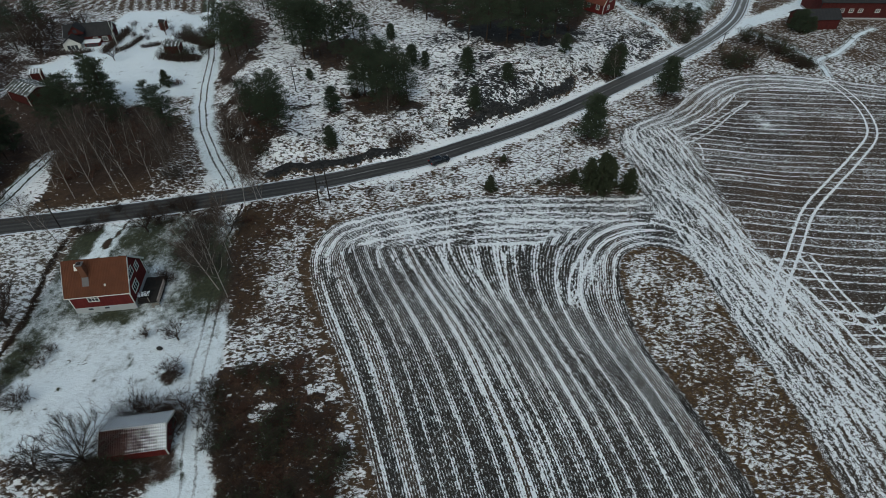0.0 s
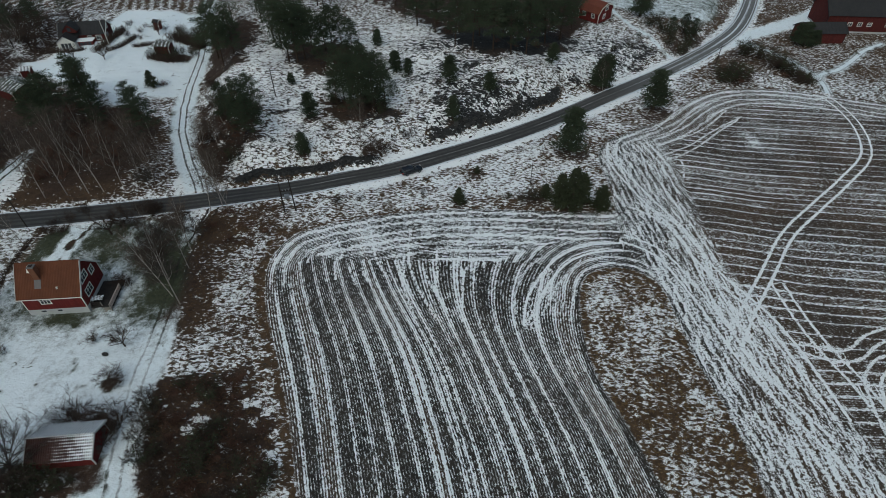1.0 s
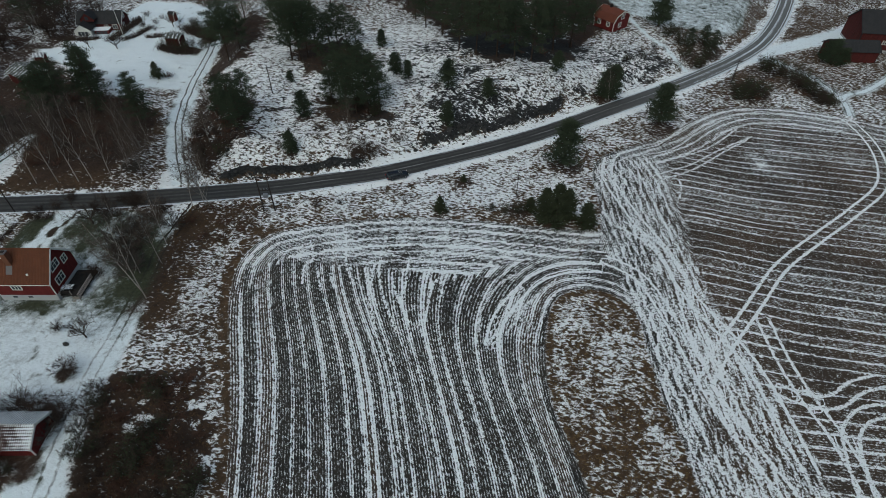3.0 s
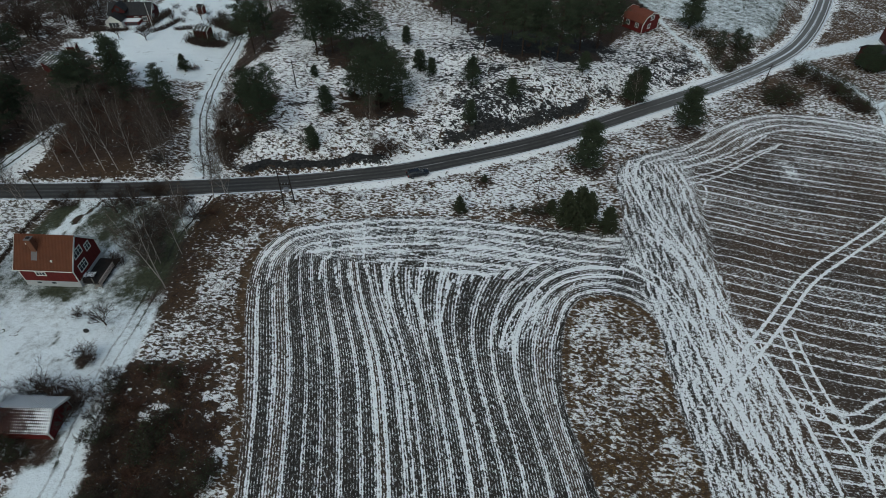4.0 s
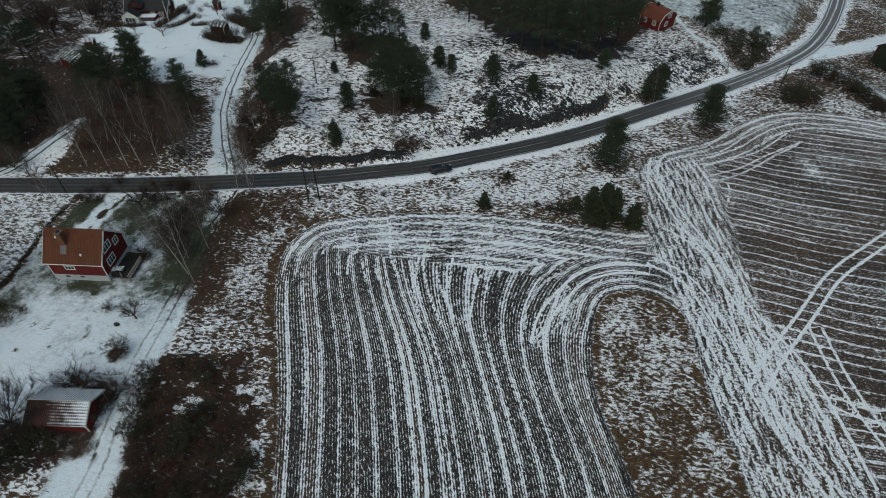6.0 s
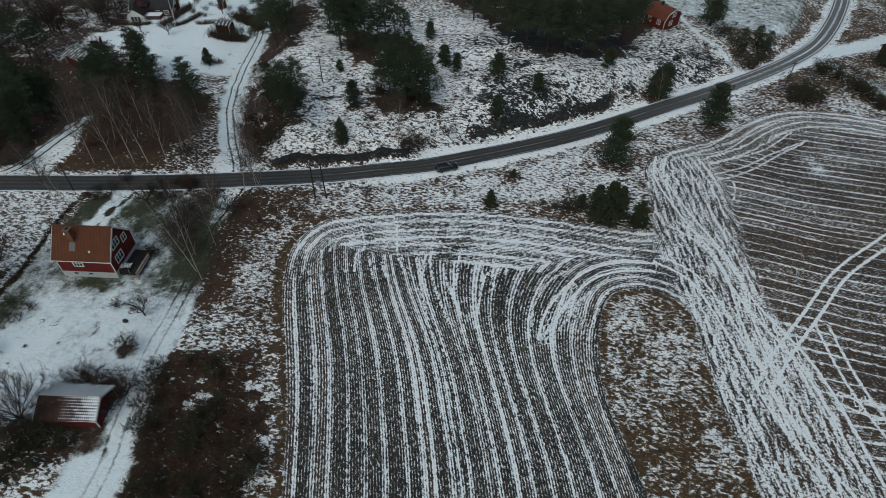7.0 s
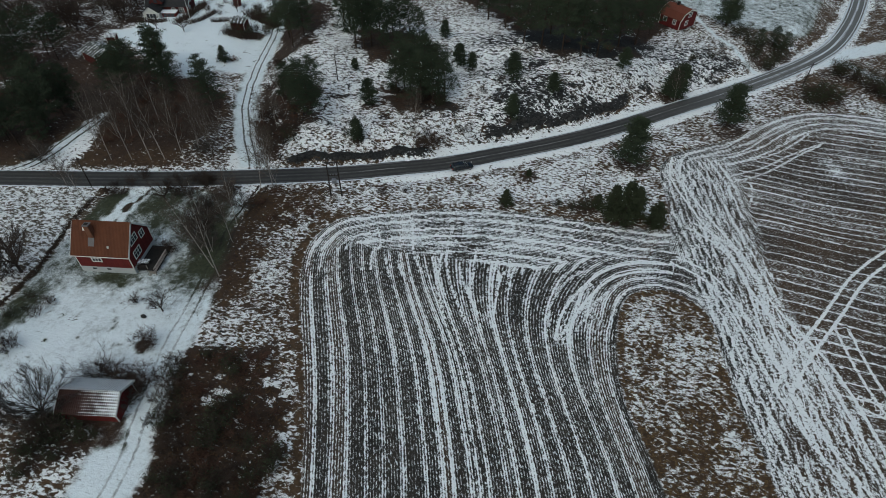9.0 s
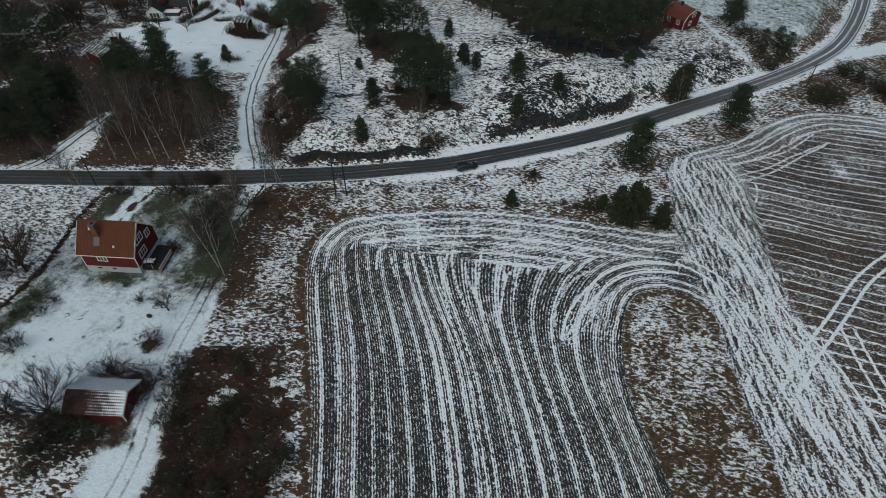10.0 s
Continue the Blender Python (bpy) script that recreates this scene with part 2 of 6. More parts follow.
def line_distance(x, y, pts):
    """Distance to a polyline and the side of it (plus: to its left)."""
    best = np.full(x.shape, 1e9)
    side = np.zeros(x.shape)
    for (ax, ay), (bx, by) in zip(pts, pts[1:]):
        dx, dy = bx - ax, by - ay
        s = np.clip(((x - ax) * dx + (y - ay) * dy) / (dx * dx + dy * dy), 0, 1)
        ex, ey = x - ax - s * dx, y - ay - s * dy
        d = np.hypot(ex, ey)
        near = d < best
        best = np.where(near, d, best)
        side = np.where(near, np.sign(dx * (y - ay) - dy * (x - ax)), side)
    return best, side


def step(a, b, v):
    s = np.clip((v - a) / (b - a), 0, 1)
    return s * s * (3 - 2 * s)


def land(x, y):
    """The lie of the land without its small bumps."""
    d, side = line_distance(x, y, ROAD)
    north = d * side
    lane, lane_side = line_distance(x, y, LANE)
    east = np.where(lane_side < 0, 1.0, 0.25)
    hill = (3.4 * step(3.6, 13, north) + 1.8 * step(14, 45, north)) * step(2, 13, lane) * east
    yard = -1.75 * np.exp(-((x + 52) / 24) ** 2 - ((y - 58) / 19) ** 2)
    knoll = 4.2 * np.exp(-((x - 18) / 22) ** 2 - ((y - 139) / 20) ** 2) * step(4, 16, north)
    return hill + yard + knoll


def curve(pts, n=6):
    """A smooth line through points, with n steps between two."""
    p = [pts[0], *pts, pts[-1]]
    out = []
    for i in range(1, len(p) - 2):
        a, b, c, d = (Vector((*q, 0)) for q in p[i - 1:i + 3])
        for k in range(n):
            s = k / n
            q = 0.5 * (2 * b + (c - a) * s + (2 * a - 5 * b + 4 * c - d) * s * s + (3 * b - a - 3 * c + d) * s ** 3)
            out.append((q.x, q.y))
    return out + [pts[-1]]


def inside(x, y, poly):
    """Distance to a closed outline, plus inside it."""
    hit = np.zeros(x.shape, bool)
    for (ax, ay), (bx, by) in zip(poly, poly[1:] + poly[:1]):
        if ay != by:
            hit ^= ((ay > y) != (by > y)) & (x < (bx - ax) * (y - ay) / (by - ay) + ax)
    d, _ = line_distance(x, y, poly + poly[:1])
    return np.where(hit, d, -d)


_lattice = np.random.RandomState(7).rand(256, 256)


def bumps(x, y, size):
    """Smooth value noise, 0 to 1."""
    x, y = x / size, y / size
    i, j = np.floor(x).astype(int), np.floor(y).astype(int)
    fx, fy = x - i, y - j
    fx, fy = fx * fx * (3 - 2 * fx), fy * fy * (3 - 2 * fy)
    g = lambda a, b: _lattice[(i + a) % 256, (j + b) % 256]
    return (g(0, 0) * (1 - fx) + g(1, 0) * fx) * (1 - fy) + (g(0, 1) * (1 - fx) + g(1, 1) * fx) * fy


# Field edge, from the near west corner round by the north to the east.
WEST_EDGE = [(-3.5, 10), (-7.3, 29.2), (-9.1, 34.7), (-11.8, 42.4), (-15.8, 51.3), (-19.6, 59.7), (-22.1, 67.7), (-22.1, 72.8), (-20.0, 77.6), (-15.5, 80.5), (-6.6, 83.6), (2.7, 85.9), (12.2, 86.9), (20.5, 87.1), (28.7, 86.9), (35.7, 86.8), (40.2, 87.2)]
EAST_EDGE = [(40.5, 88.5), (40.5, 95.5), (39.8, 102.7), (40.6, 108.5), (43.5, 113.0), (49.4, 116.9), (57.8, 122.8), (65.5, 130.9), (71.5, 135.4), (77.9, 138.1), (89.0, 138.6), (100.4, 136.2), (114.0, 132.0), (150, 122)]
FIELD = curve(WEST_EDGE, 4) + curve(EAST_EDGE, 4) + [(190, 110), (190, 5), (40, 5)]
ISLAND = curve([(39.5, 12), (38.4, 28.0), (36.5, 34.5), (33.6, 43.4), (31.4, 48.6), (30.4, 54.7), (30.2, 60.7), (31.0, 67.1), (33.2, 70.7), (37.4, 72.2), (41.7, 71.1), (44.3, 68.1), (45.1, 62.7), (45.5, 57.8), (46.5, 50.8), (47.9, 45.5), (48.7, 38), (49.2, 28.0), (51, 12)], 3)
BAND = [(40.5, 86.4), (44.8, 65.0), (47.0, 51.0), (48.6, 38), (50, 20), (69, 20), (64.5, 43.0), (61.6, 55.0), (57.5, 67.0), (55.6, 80.1), (54.7, 91.9), (54.8, 104.2), (52.0, 112.4), (42.7, 112.1), (39.9, 103.5)]
YARD = [(-66.3, 79.1), (-66.6, 68.9), (-65.3, 57.9), (-64.8, 52.5), (-65.0, 45.1), (-66, 36), (-46.4, 31.9), (-41, 33), (-35.5, 31.1), (-33.6, 20.0), (-25.9, 20), (-26.6, 28), (-27.8, 30.9), (-31.0, 38.4), (-32.0, 46.7), (-32.9, 55.9), (-36.0, 67.3), (-38.0, 77.5), (-39.1, 82.4), (-56.1, 82.0)]
LAWN = [(-112, 143), (-104.1, 143.8), (-99, 181), (-76, 182), (-66.5, 160), (-60.5, 148), (-59.3, 138.8), (-62, 128), (-69.2, 126.0), (-74.1, 120.7), (-80.4, 129.2), (-92.0, 132.0)]
WOODS = [
    [(-170, 190), (-116, 180), (-107, 160), (-108.0, 139.9), (-82.1, 120.0), (-71.2, 119.5), (-60.9, 117), (-57.5, 106), (-58.0, 95.5), (-71.7, 87.5), (-77, 91), (-80, 98), (-84.5, 104), (-88, 96), (-88, 86), (-96, 80), (-112, 74), (-150, 66)],
    [(-50.9, 125.6), (-37.1, 119.1), (-31.7, 106.1), (-36.3, 98.3), (-40.3, 93.4), (-49.0, 103.5)],
    [(-21.9, 122), (-10.3, 125.2), (-5.7, 115.0), (-18.3, 112.5)],
    [(-39.8, 150), (-22, 152), (-13.8, 135.1), (-30, 131)],
    [(-40, 200), (60, 215), (50, 180), (40.4, 161.6), (34.5, 147.1), (19.0, 138.4), (11.0, 143.0), (5.0, 151.5), (0.5, 161.0), (-8.0, 171.0)],
    [(-75, 170), (-50, 165), (-46, 138), (-54, 133), (-60, 146)],
]
STRIP = [(-40.2, 84.2), (-22.6, 86.0), (-21.0, 79.0), (-24.6, 72.5), (-21.4, 61.9), (-17.9, 50.9), (-27.9, 53.0), (-30.3, 50.4), (-32.6, 57.2), (-35.4, 69.2)]
THICKET = [(-32.2, 46.2), (-32.2, 42.4), (-29.4, 35.9), (-27.2, 28.8), (-25.4, 22), (-8.6, 22), (-10.6, 30.4), (-12.2, 36.0), (-12.6, 41.5), (-14.8, 44.6), (-17.6, 47.6), (-19.9, 48.3), (-22.4, 46.6), (-26.4, 47.4)]
GLADES = [(-24.3, 39.0, 1.3, 0.7), (-23.2, 40.8, 1.6, 0.8), (-17.4, 43.4, 1.6, 0.9), (-14.6, 42.0, 0.9, 0.8), (-12.3, 35.9, 1.0, 1.0), (-24.5, 43.0, 0.9, 0.5), (-29.0, 42.4, 0.5, 0.4), (-16.2, 40.6, 0.6, 0.4)]
SIDE_ROAD = curve([(80, 163), (88.5, 168.6), (97.8, 174.6), (108.3, 181.0), (125.0, 192.8), (160, 215)], 4)
DRIVE = curve([(-37.2, 89), (-37.4, 79.3), (-37.9, 72), (-37.1, 67.8), (-36.5, 59.6), (-35.6, 52.5), (-35.0, 47.0), (-33.3, 40.3), (-31.8, 34.2), (-30.2, 28.2), (-29.5, 16)], 4)
NORTH_DRIVE = curve([(-60.6, 84), (-61.0, 81.2), (-60.0, 77.2), (-60.2, 74.0), (-61.2, 70.3)], 4)
WEST_LANE = curve([(-91, 76.5), (-87.0, 81.5), (-84.4, 88), (-83.6, 95), (-83.0, 101)], 4)
PATH_UP = curve([(71.5, 153.5), (69.0, 155), (64.0, 160.4), (59.1, 168.6), (56.4, 175), (53, 184)], 4)
GATE_LANE = curve([(101.1, 132.6), (102.7, 139.6), (103.1, 144.0), (102.6, 147.9), (101.6, 152.2), (100.1, 156.1), (97.8, 160.0), (95.0, 163.3), (92, 167)], 4)
YARD_LANE = curve([(103.0, 144.5), (105.5, 148), (111.3, 151.0), (119.3, 158.6), (124.5, 163.8), (131, 168)], 4)
# Brown litter under single trees, and shade painted brown before the shed: x, y, reach.
SKIRTS = [(-43.6, 31.2, 3.0), (-40.3, 31.0, 3.4), (-37.2, 31.6, 3.0), (-35.4, 33.2, 2.0), (34.6, 107.2, 3.6), (56.8, 124.6, 4.4), (32.2, 89.2, 3.8), (37.6, 88.4, 2.0), (10.3, 88.9, 1.6), (13.8, 98.8, 2.2), (45.6, 136.8, 4.0), (-22.9, 101.2, 1.6), (-23.6, 113.8, 2.4), (8.0, 115.9, 1.8), (25, 90.5, 2.6), (-8.6, 103.8, 2.4), (81, 145, 5.5), (95, 153, 4.5), (88, 158, 4), (98, 145, 3.6), (71, 162, 4.5), (76, 167.5, 4), (-38.6, 46.2, 1.2), (-36.6, 38.6, 2.6), (-38.5, 31.6, 4.2), (-35, 32.4, 2.6), (-41, 30, 5), (-44, 29.4, 3), (-73, 150, 3.6), (-69, 150, 3), (-71, 162, 3.4), (-67, 158, 3)]
# Bare ledges of the slope: x, y, reach along and across.
LEDGES = [(16.0, 129.7, 4.2, 1.6), (20.7, 128.2, 4.0, 1.1), (9.6, 123.4, 2.6, 1.6), (4.8, 120.9, 2.2, 1.8), (11.4, 120.1, 3.0, 1.0), (-8.0, 113.9, 1.8, 1.0), (-10.0, 111.5, 2.2, 0.8), (-30.1, 115.6, 4.0, 0.7), (38.4, 137.4, 2.6, 1.0), (59.3, 153.0, 3.0, 1.2), (56.1, 148.7, 2.4, 1.4), (17.0, 124.2, 3.0, 1.0), (24.0, 126.9, 2.6, 0.9)]
HEDGE_LINE = [(-67.4, 82), (-67.7, 75.1), (-67.6, 67.5), (-65.8, 57.6), (-65.8, 47.4), (-67, 36)]
# Wheel tracks over the east field, two to a vehicle.
PAIRS = [
    curve([(98.5, 137.5), (101.1, 134.3), (102.0, 122.5), (98.2, 109.7), (89, 99.6), (79.8, 91.0), (70.5, 82.0), (63.3, 72.0), (56.6, 62.7), (52, 55)], 5),
    curve([(63.9, 70), (64.7, 62.0), (66.0, 55.8), (67.9, 50.3), (68.8, 45.2), (70, 36)], 5),
    curve([(62, 56.6), (66.5, 55.0), (70, 55.6), (73.5, 58.2), (78, 60)], 5),
    curve([(68.5, 40), (69.0, 46), (70.2, 51), (74, 54.3), (80, 55)], 5),
    curve([(22.1, 58.2), (23.3, 64.9), (28.3, 73.1), (33.9, 76.6), (40, 77.5)], 5),
    curve([(44, 112), (43, 104), (47, 92), (52, 80), (53, 66), (56, 48)], 5),
    curve([(40, 80), (46, 76), (50, 66), (54, 52), (60, 40)], 5),
    curve([(44, 90), (50, 84), (54, 72), (60, 60), (63, 44)], 5),
]
# Crossing lines where the machines have turned at the north corner.
SWIRL = [
    curve([(42, 108), (47.3, 114.1), (54.9, 118.2), (62.5, 127.1), (72.4, 135.0), (80.4, 136.5), (90.0, 135.2), (100.8, 134.2)], 5),
    curve([(41, 104), (47.1, 111.9), (57.0, 116.3), (64.4, 124.1), (73.3, 132.1), (81.9, 132.7), (90.9, 130.4), (99.3, 130.1)], 5),
    curve([(43, 103), (49.7, 109.5), (59.5, 114.2), (66.9, 119.5), (74.5, 128.3)], 5),
    curve([(47, 103), (55.4, 108.1), (60.9, 111.5), (68.0, 117.9), (77.1, 125.0)], 5),
    curve([(52, 104), (59.5, 108.5), (64.7, 113.1), (69.9, 118.3), (75.1, 122.8)], 5),
    curve([(67.7, 121.5), (68.8, 124.4), (72.2, 127.0)], 4),
    curve([(53.3, 106.2), (56.9, 106.0), (57.3, 103.1), (56.2, 98.6)], 4),
]
# Rows of the west field that part and meet before the headland.
FAN = [
    curve([(9.2, 60.9), (7.1, 65.8), (7.1, 69.3), (6.6, 75.8)], 5),
    curve([(9.2, 60.9), (6.2, 66.6), (4.4, 71.0)], 5),
    curve([(11.5, 60.5), (11.5, 68.1), (12.1, 71.3)], 5),
    curve([(10.1, 68.8), (9.6, 73.6)], 4),
    curve([(11.3, 68.5), (10.7, 73.8)], 4),
    curve([(13.4, 67.9), (12.5, 74.6)], 4),
    curve([(14.9, 70.8), (15.2, 72.9)], 4),
    curve([(7.7, 58.9), (3.4, 67.6), (1.8, 73.8), (1.7, 81.0)], 5),
    curve([(4.2, 59.1), (1.8, 65.8), (-0.6, 72.8)], 5),
    curve([(1.6, 65.8), (1.0, 73.7)], 4),
    curve([(-1.1, 67.9), (-3.9, 72.8), (-5.8, 80.3)], 4),
    curve([(-4.3, 66.8), (-6.1, 70.2)], 4),
    curve([(-6.3, 65.9), (-8.7, 71.4)], 4),
    curve([(-11.9, 77.9), (-9.8, 72.9), (-10.8, 71.6), (-9.8, 66.8)], 4),
]
# Arcs on the headland.
ARCS = [
    curve([(-15.7, 70.7), (-15.0, 74.3), (-12.0, 76.7)], 4),
    curve([(-9.9, 74.3), (0.0, 75.8), (12.3, 75.2), (19.4, 74.8), (21.5, 77.4), (26.3, 80.3)], 5),
    curve([(21.2, 57.5), (23.8, 63.6), (26.9, 67.9)], 5),
    curve([(22.4, 66.6), (24.8, 69.5), (26.7, 71.4)], 4),
    curve([(20.3, 59.4), (20.1, 65.2), (22.8, 71.7), (26.6, 75.0)], 5),
    curve([(24.0, 60.6), (27.6, 68.0), (32.0, 73.7)], 5),
]


def spread(*runs):
    """Grid lines from runs of (start, end, step)."""
    return np.concatenate([np.arange(a, b, s) for a, b, s in runs])


gx = spread((-2600, -400, 200), (-400, -170, 12), (-170, -105, 1.6), (-105, -72, 0.7), (-72, 90, 0.44), (90, 135, 0.7), (135, 220, 4), (220, 400, 15), (400, 2601, 200))
gy = spread((-2000, -200, 200), (-200, 0, 12), (0, 24, 1.5), (24, 92, 0.44), (92, 152, 0.55), (152, 235, 0.9), (235, 420, 7), (420, 3001, 120))
X, Y = np.meshgrid(gx, gy)
d_road, s_road = line_distance(X, Y, ROAD)
north = d_road * s_road
lane_d, lane_s = line_distance(X, Y, LANE)
field_out = inside(X, Y, FIELD)
isle = inside(X, Y, ISLAND)
field = np.minimum(field_out, -isle)
band = inside(X, Y, BAND)
along_d, along_s = line_distance(X, Y, curve([(38, 124), (45, 106), (47, 94), (50, 80), (52.5, 66), (55.5, 52), (59.5, 36), (63, 10)], 5))
band_u = along_d * along_s

# Coordinate across the rows of the west field: bent lines from the west edge to the island.
rows_y = np.linspace(0, 100, 201)
guide = lambda pts: np.interp(rows_y, [p[1] for p in pts], [p[0] for p in pts])
smooth_rows = lambda v: np.convolve(np.pad(v, 12, mode="edge"), np.ones(25) / 25, "valid")
g0 = smooth_rows(guide([(2, 0), (-7.3, 29.2), (-11.8, 42.4), (-15.8, 51.3), (-19.6, 59.7), (-22.1, 67.7), (-23, 76), (-24, 100)]))
g1 = smooth_rows(guide([(6, 0), (-3.4, 32.1), (-6.1, 40.8), (-9.5, 51.1), (-14.3, 61.3), (-17.6, 69.7), (-20, 80), (-22, 100)]))
g2 = smooth_rows(guide([(20, 0), (13.3, 34.8), (10.4, 43.4), (6.9, 53.7), (2.3, 61.6), (-1.7, 69.6), (-5, 80), (-10, 100)]))
g3 = smooth_rows(guide([(37, 0), (29.4, 37.4), (27.0, 44.5), (24.3, 50.8), (22.1, 58.2), (22.6, 64.9), (26.3, 73.1), (31, 80), (40, 100)]))
g4 = smooth_rows(guide([(41, 0), (38, 29), (35.5, 37.9), (33.6, 43.4), (31.4, 48.6), (30.4, 54.7), (30.2, 60.7), (31.4, 67.1), (36, 74), (45, 100)]))
row_a = np.zeros(X.shape)
for i, yy in enumerate(gy):
    at = [np.interp(yy, rows_y, g) for g in (g0, g1, g2, g3, g4)]
    row_a[i] = np.interp(gx, [at[0] - 60, *at, at[4] + 60], [-60, 0, 4.6, 21.0, 37.6, 44.5, 104])
row_b = Y + 0.075 * X + 3.5 * np.exp(-((X - 55) / 12) ** 2 - ((Y - 45) / 18) ** 2) - 1.6 * step(72, 56, X)
# Snow lines between the drills: their place across the rows, and how much snow each holds.
WEST_LINES = [(-1.0, 0.6), (1.4, 1.0), (3.4, 0.62), (5.45, 0.8), (7.8, 0.78), (9.85, 0.6), (12.3, 0.85), (15.0, 0.8), (17.1, 1.0), (18.3, 1.0), (20.4, 0.85), (21.3, 0.95), (22.4, 1.0), (24.9, 0.5), (26.0, 0.8), (28.3, 1.0), (30.3, 0.85), (32.5, 0.75), (35.0, 1.0), (38.2, 0.85), (40.7, 0.7), (43.0, 0.6), (45.5, 0.6)]
EAST_LINES = [*range(20, 62, 2), 62, 64.2, 66.6, 68.5, 70.4, 72.3, 74.7, 76.8, 79.2, 81.3, 83.3, 85.8, 87.9, 89.9, 92.6, 94.9, 96.9, 98.4, 99.9, 101.9, 103.6, 106.2, 108.4, 110.4, 112.1, 115, 116.9, 118.9, 120.9, 123.2, 125.3, 127.5, 129.8, 132, 134, *range(136, 160, 2)]


def numbered(across, lines):
    """Which line lies nearest, as a running number, and the gap between lines."""
    lines = np.array([lines[0] - 60.0, *lines, lines[-1] + 60.0])
    k = np.arange(len(lines)) - 1.0
    mid = (lines[1:] + lines[:-1]) / 2
    return np.interp(across, lines, k), np.interp(across, mid, np.diff(lines).clip(0.9, 4.0))


k_a, gap_a = numbered(row_a, [c for c, _ in WEST_LINES])
k_b, gap_b = numbered(row_b, EAST_LINES)
held_a = np.interp(row_a, [c for c, _ in WEST_LINES], [h for _, h in WEST_LINES])
held_b = 0.72 + 0.5 * bumps(row_b, X * 0.12, 2.1)

# Which way of working holds where.
head_deep = 13.5 * step(-19, -3, X) * step(70, 74, Y) + 5.0
w_head = step(head_deep + 1.5, head_deep - 1.5, np.where(Y > 88, 99, field_out)) * step(0, 3, 42 - X) * step(62, 68, Y)
w_head = np.maximum(w_head, step(9, 5.5, -isle) * step(60, 68, Y) * step(52, 47, X))
w_swirl = step(11, 6, field_out) * step(90, 96, Y) * step(140, 108, X)
w_band = step(-2.5, 2.0, band + 2.0 * (bumps(X, Y, 4.0) - 0.5)) * step(-0.5, 0.5, field)
east = step(46, 56, X)

track = np.full(X.shape, 9.0)
press = np.zeros(X.shape)
for line, half, deep in [(p, 0.98, 0.72 if 0 < i < 4 else 0.86) for i, p in enumerate(PAIRS)] + [(p, 0.0, 0.60) for p in SWIRL + ARCS] + [(p, 0.0, 0.84) for p in FAN]:
    d = line_distance(X, Y, line)[0]
    past = np.minimum(np.hypot(X - line[0][0], Y - line[0][1]), np.hypot(X - line[-1][0], Y - line[-1][1])) < d + 1e-3
    d = np.where(past, 9.0, d - half)
    press = np.where(np.abs(d) < np.abs(track), deep, press)
    track = np.where(np.abs(d) < np.abs(track), d, track)

dust = -(0.07 * step(60, 66, Y) * (1 - w_head) + 0.08 * step(52, 34, Y)) * (1 - east) + w_head * (0.34 * (bumps(X, Y, 5) - 0.47) + (0.20 + 0.5 * (bumps(X, Y, 2.4) - 0.5)) * np.exp(-((X - 6) / 16) ** 2 - ((Y - 79) / 5) ** 2)) + east * 0.20 * (bumps(X, Y, 10) - 0.5)

# Snow, litter, green turf and bare rock outside the fields.
clump = bumps(X, Y, 9) * 0.5 + bumps(X + 40, Y, 4) * 0.5
wood = np.full(X.shape, -99.0)
for outline in WOODS:
    wood = np.maximum(wood, inside(X, Y, outline))
yard_d, lawn_d, strip_d, thicket_d = (inside(X, Y, p) for p in (YARD, LAWN, STRIP, THICKET))
drive_d = line_distance(X, Y, DRIVE)[0]
north_drive_d = line_distance(X, Y, NORTH_DRIVE)[0]
west_lane_d = line_distance(X, Y, WEST_LANE)[0]
path_d = line_distance(X, Y, PATH_UP)[0]
gate_d = np.minimum(line_distance(X, Y, GATE_LANE)[0], line_distance(X, Y, YARD_LANE)[0])
side_d = line_distance(X, Y, SIDE_ROAD)[0]
slope = step(2, 8, north) * step(4, 10, lane_d) * (lane_s < 0) * step(175, 150, Y)

snow = 0.47 + 0.3 * (clump - 0.5) + 0.10 * step(-66, -69, X) * step(84, 80, Y)
snow = snow + (0.70 + 0.45 * (clump - 0.5) - snow) * slope
snow += (0.03 + 0.42 * (bumps(X, Y, 3.2) - 0.5)) * step(-24, -8, X) * step(70, 60, X) * (north < 0) * step(80, 85, Y)
litter = 0.35 + 0 * X
k = step(-1.5, 2.0, wood + 5 * (bumps(X, Y, 5) - 0.5) + 4 * (bumps(X, Y, 1.5) - 0.5))
snow += (-0.22 + 0.44 * step(0.58, 0.85, bumps(X + 17, Y, 3.5)) - snow) * k
litter += (1.0 - litter) * k
snow += 0.12 * k * step(-104, -110, X) * step(122, 130, Y) + 0.22 * k * step(-93, -98, X) * step(116, 122, Y)
snow += 0.30 * k * step(-56, -50, X) * step(-28, -32, X) * step(130, 124, Y)
floor_d = inside(X, Y, [(-112, 72), (-47, 87.5), (-49, 96), (-57, 112), (-62, 118), (-110, 125)])
k = step(-1.0, 1.0, floor_d + 3 * (bumps(X, Y, 4) - 0.5)) * step(3.2, 5.0, d_road)
snow += (np.minimum(snow, -0.10 + 0.40 * step(-62, -55, X)) - snow) * k
litter += (np.maximum(litter, 0.6) - litter) * k
k = step(-1.5, 1.5, strip_d + 5 * (bumps(X, Y, 6) - 0.5))
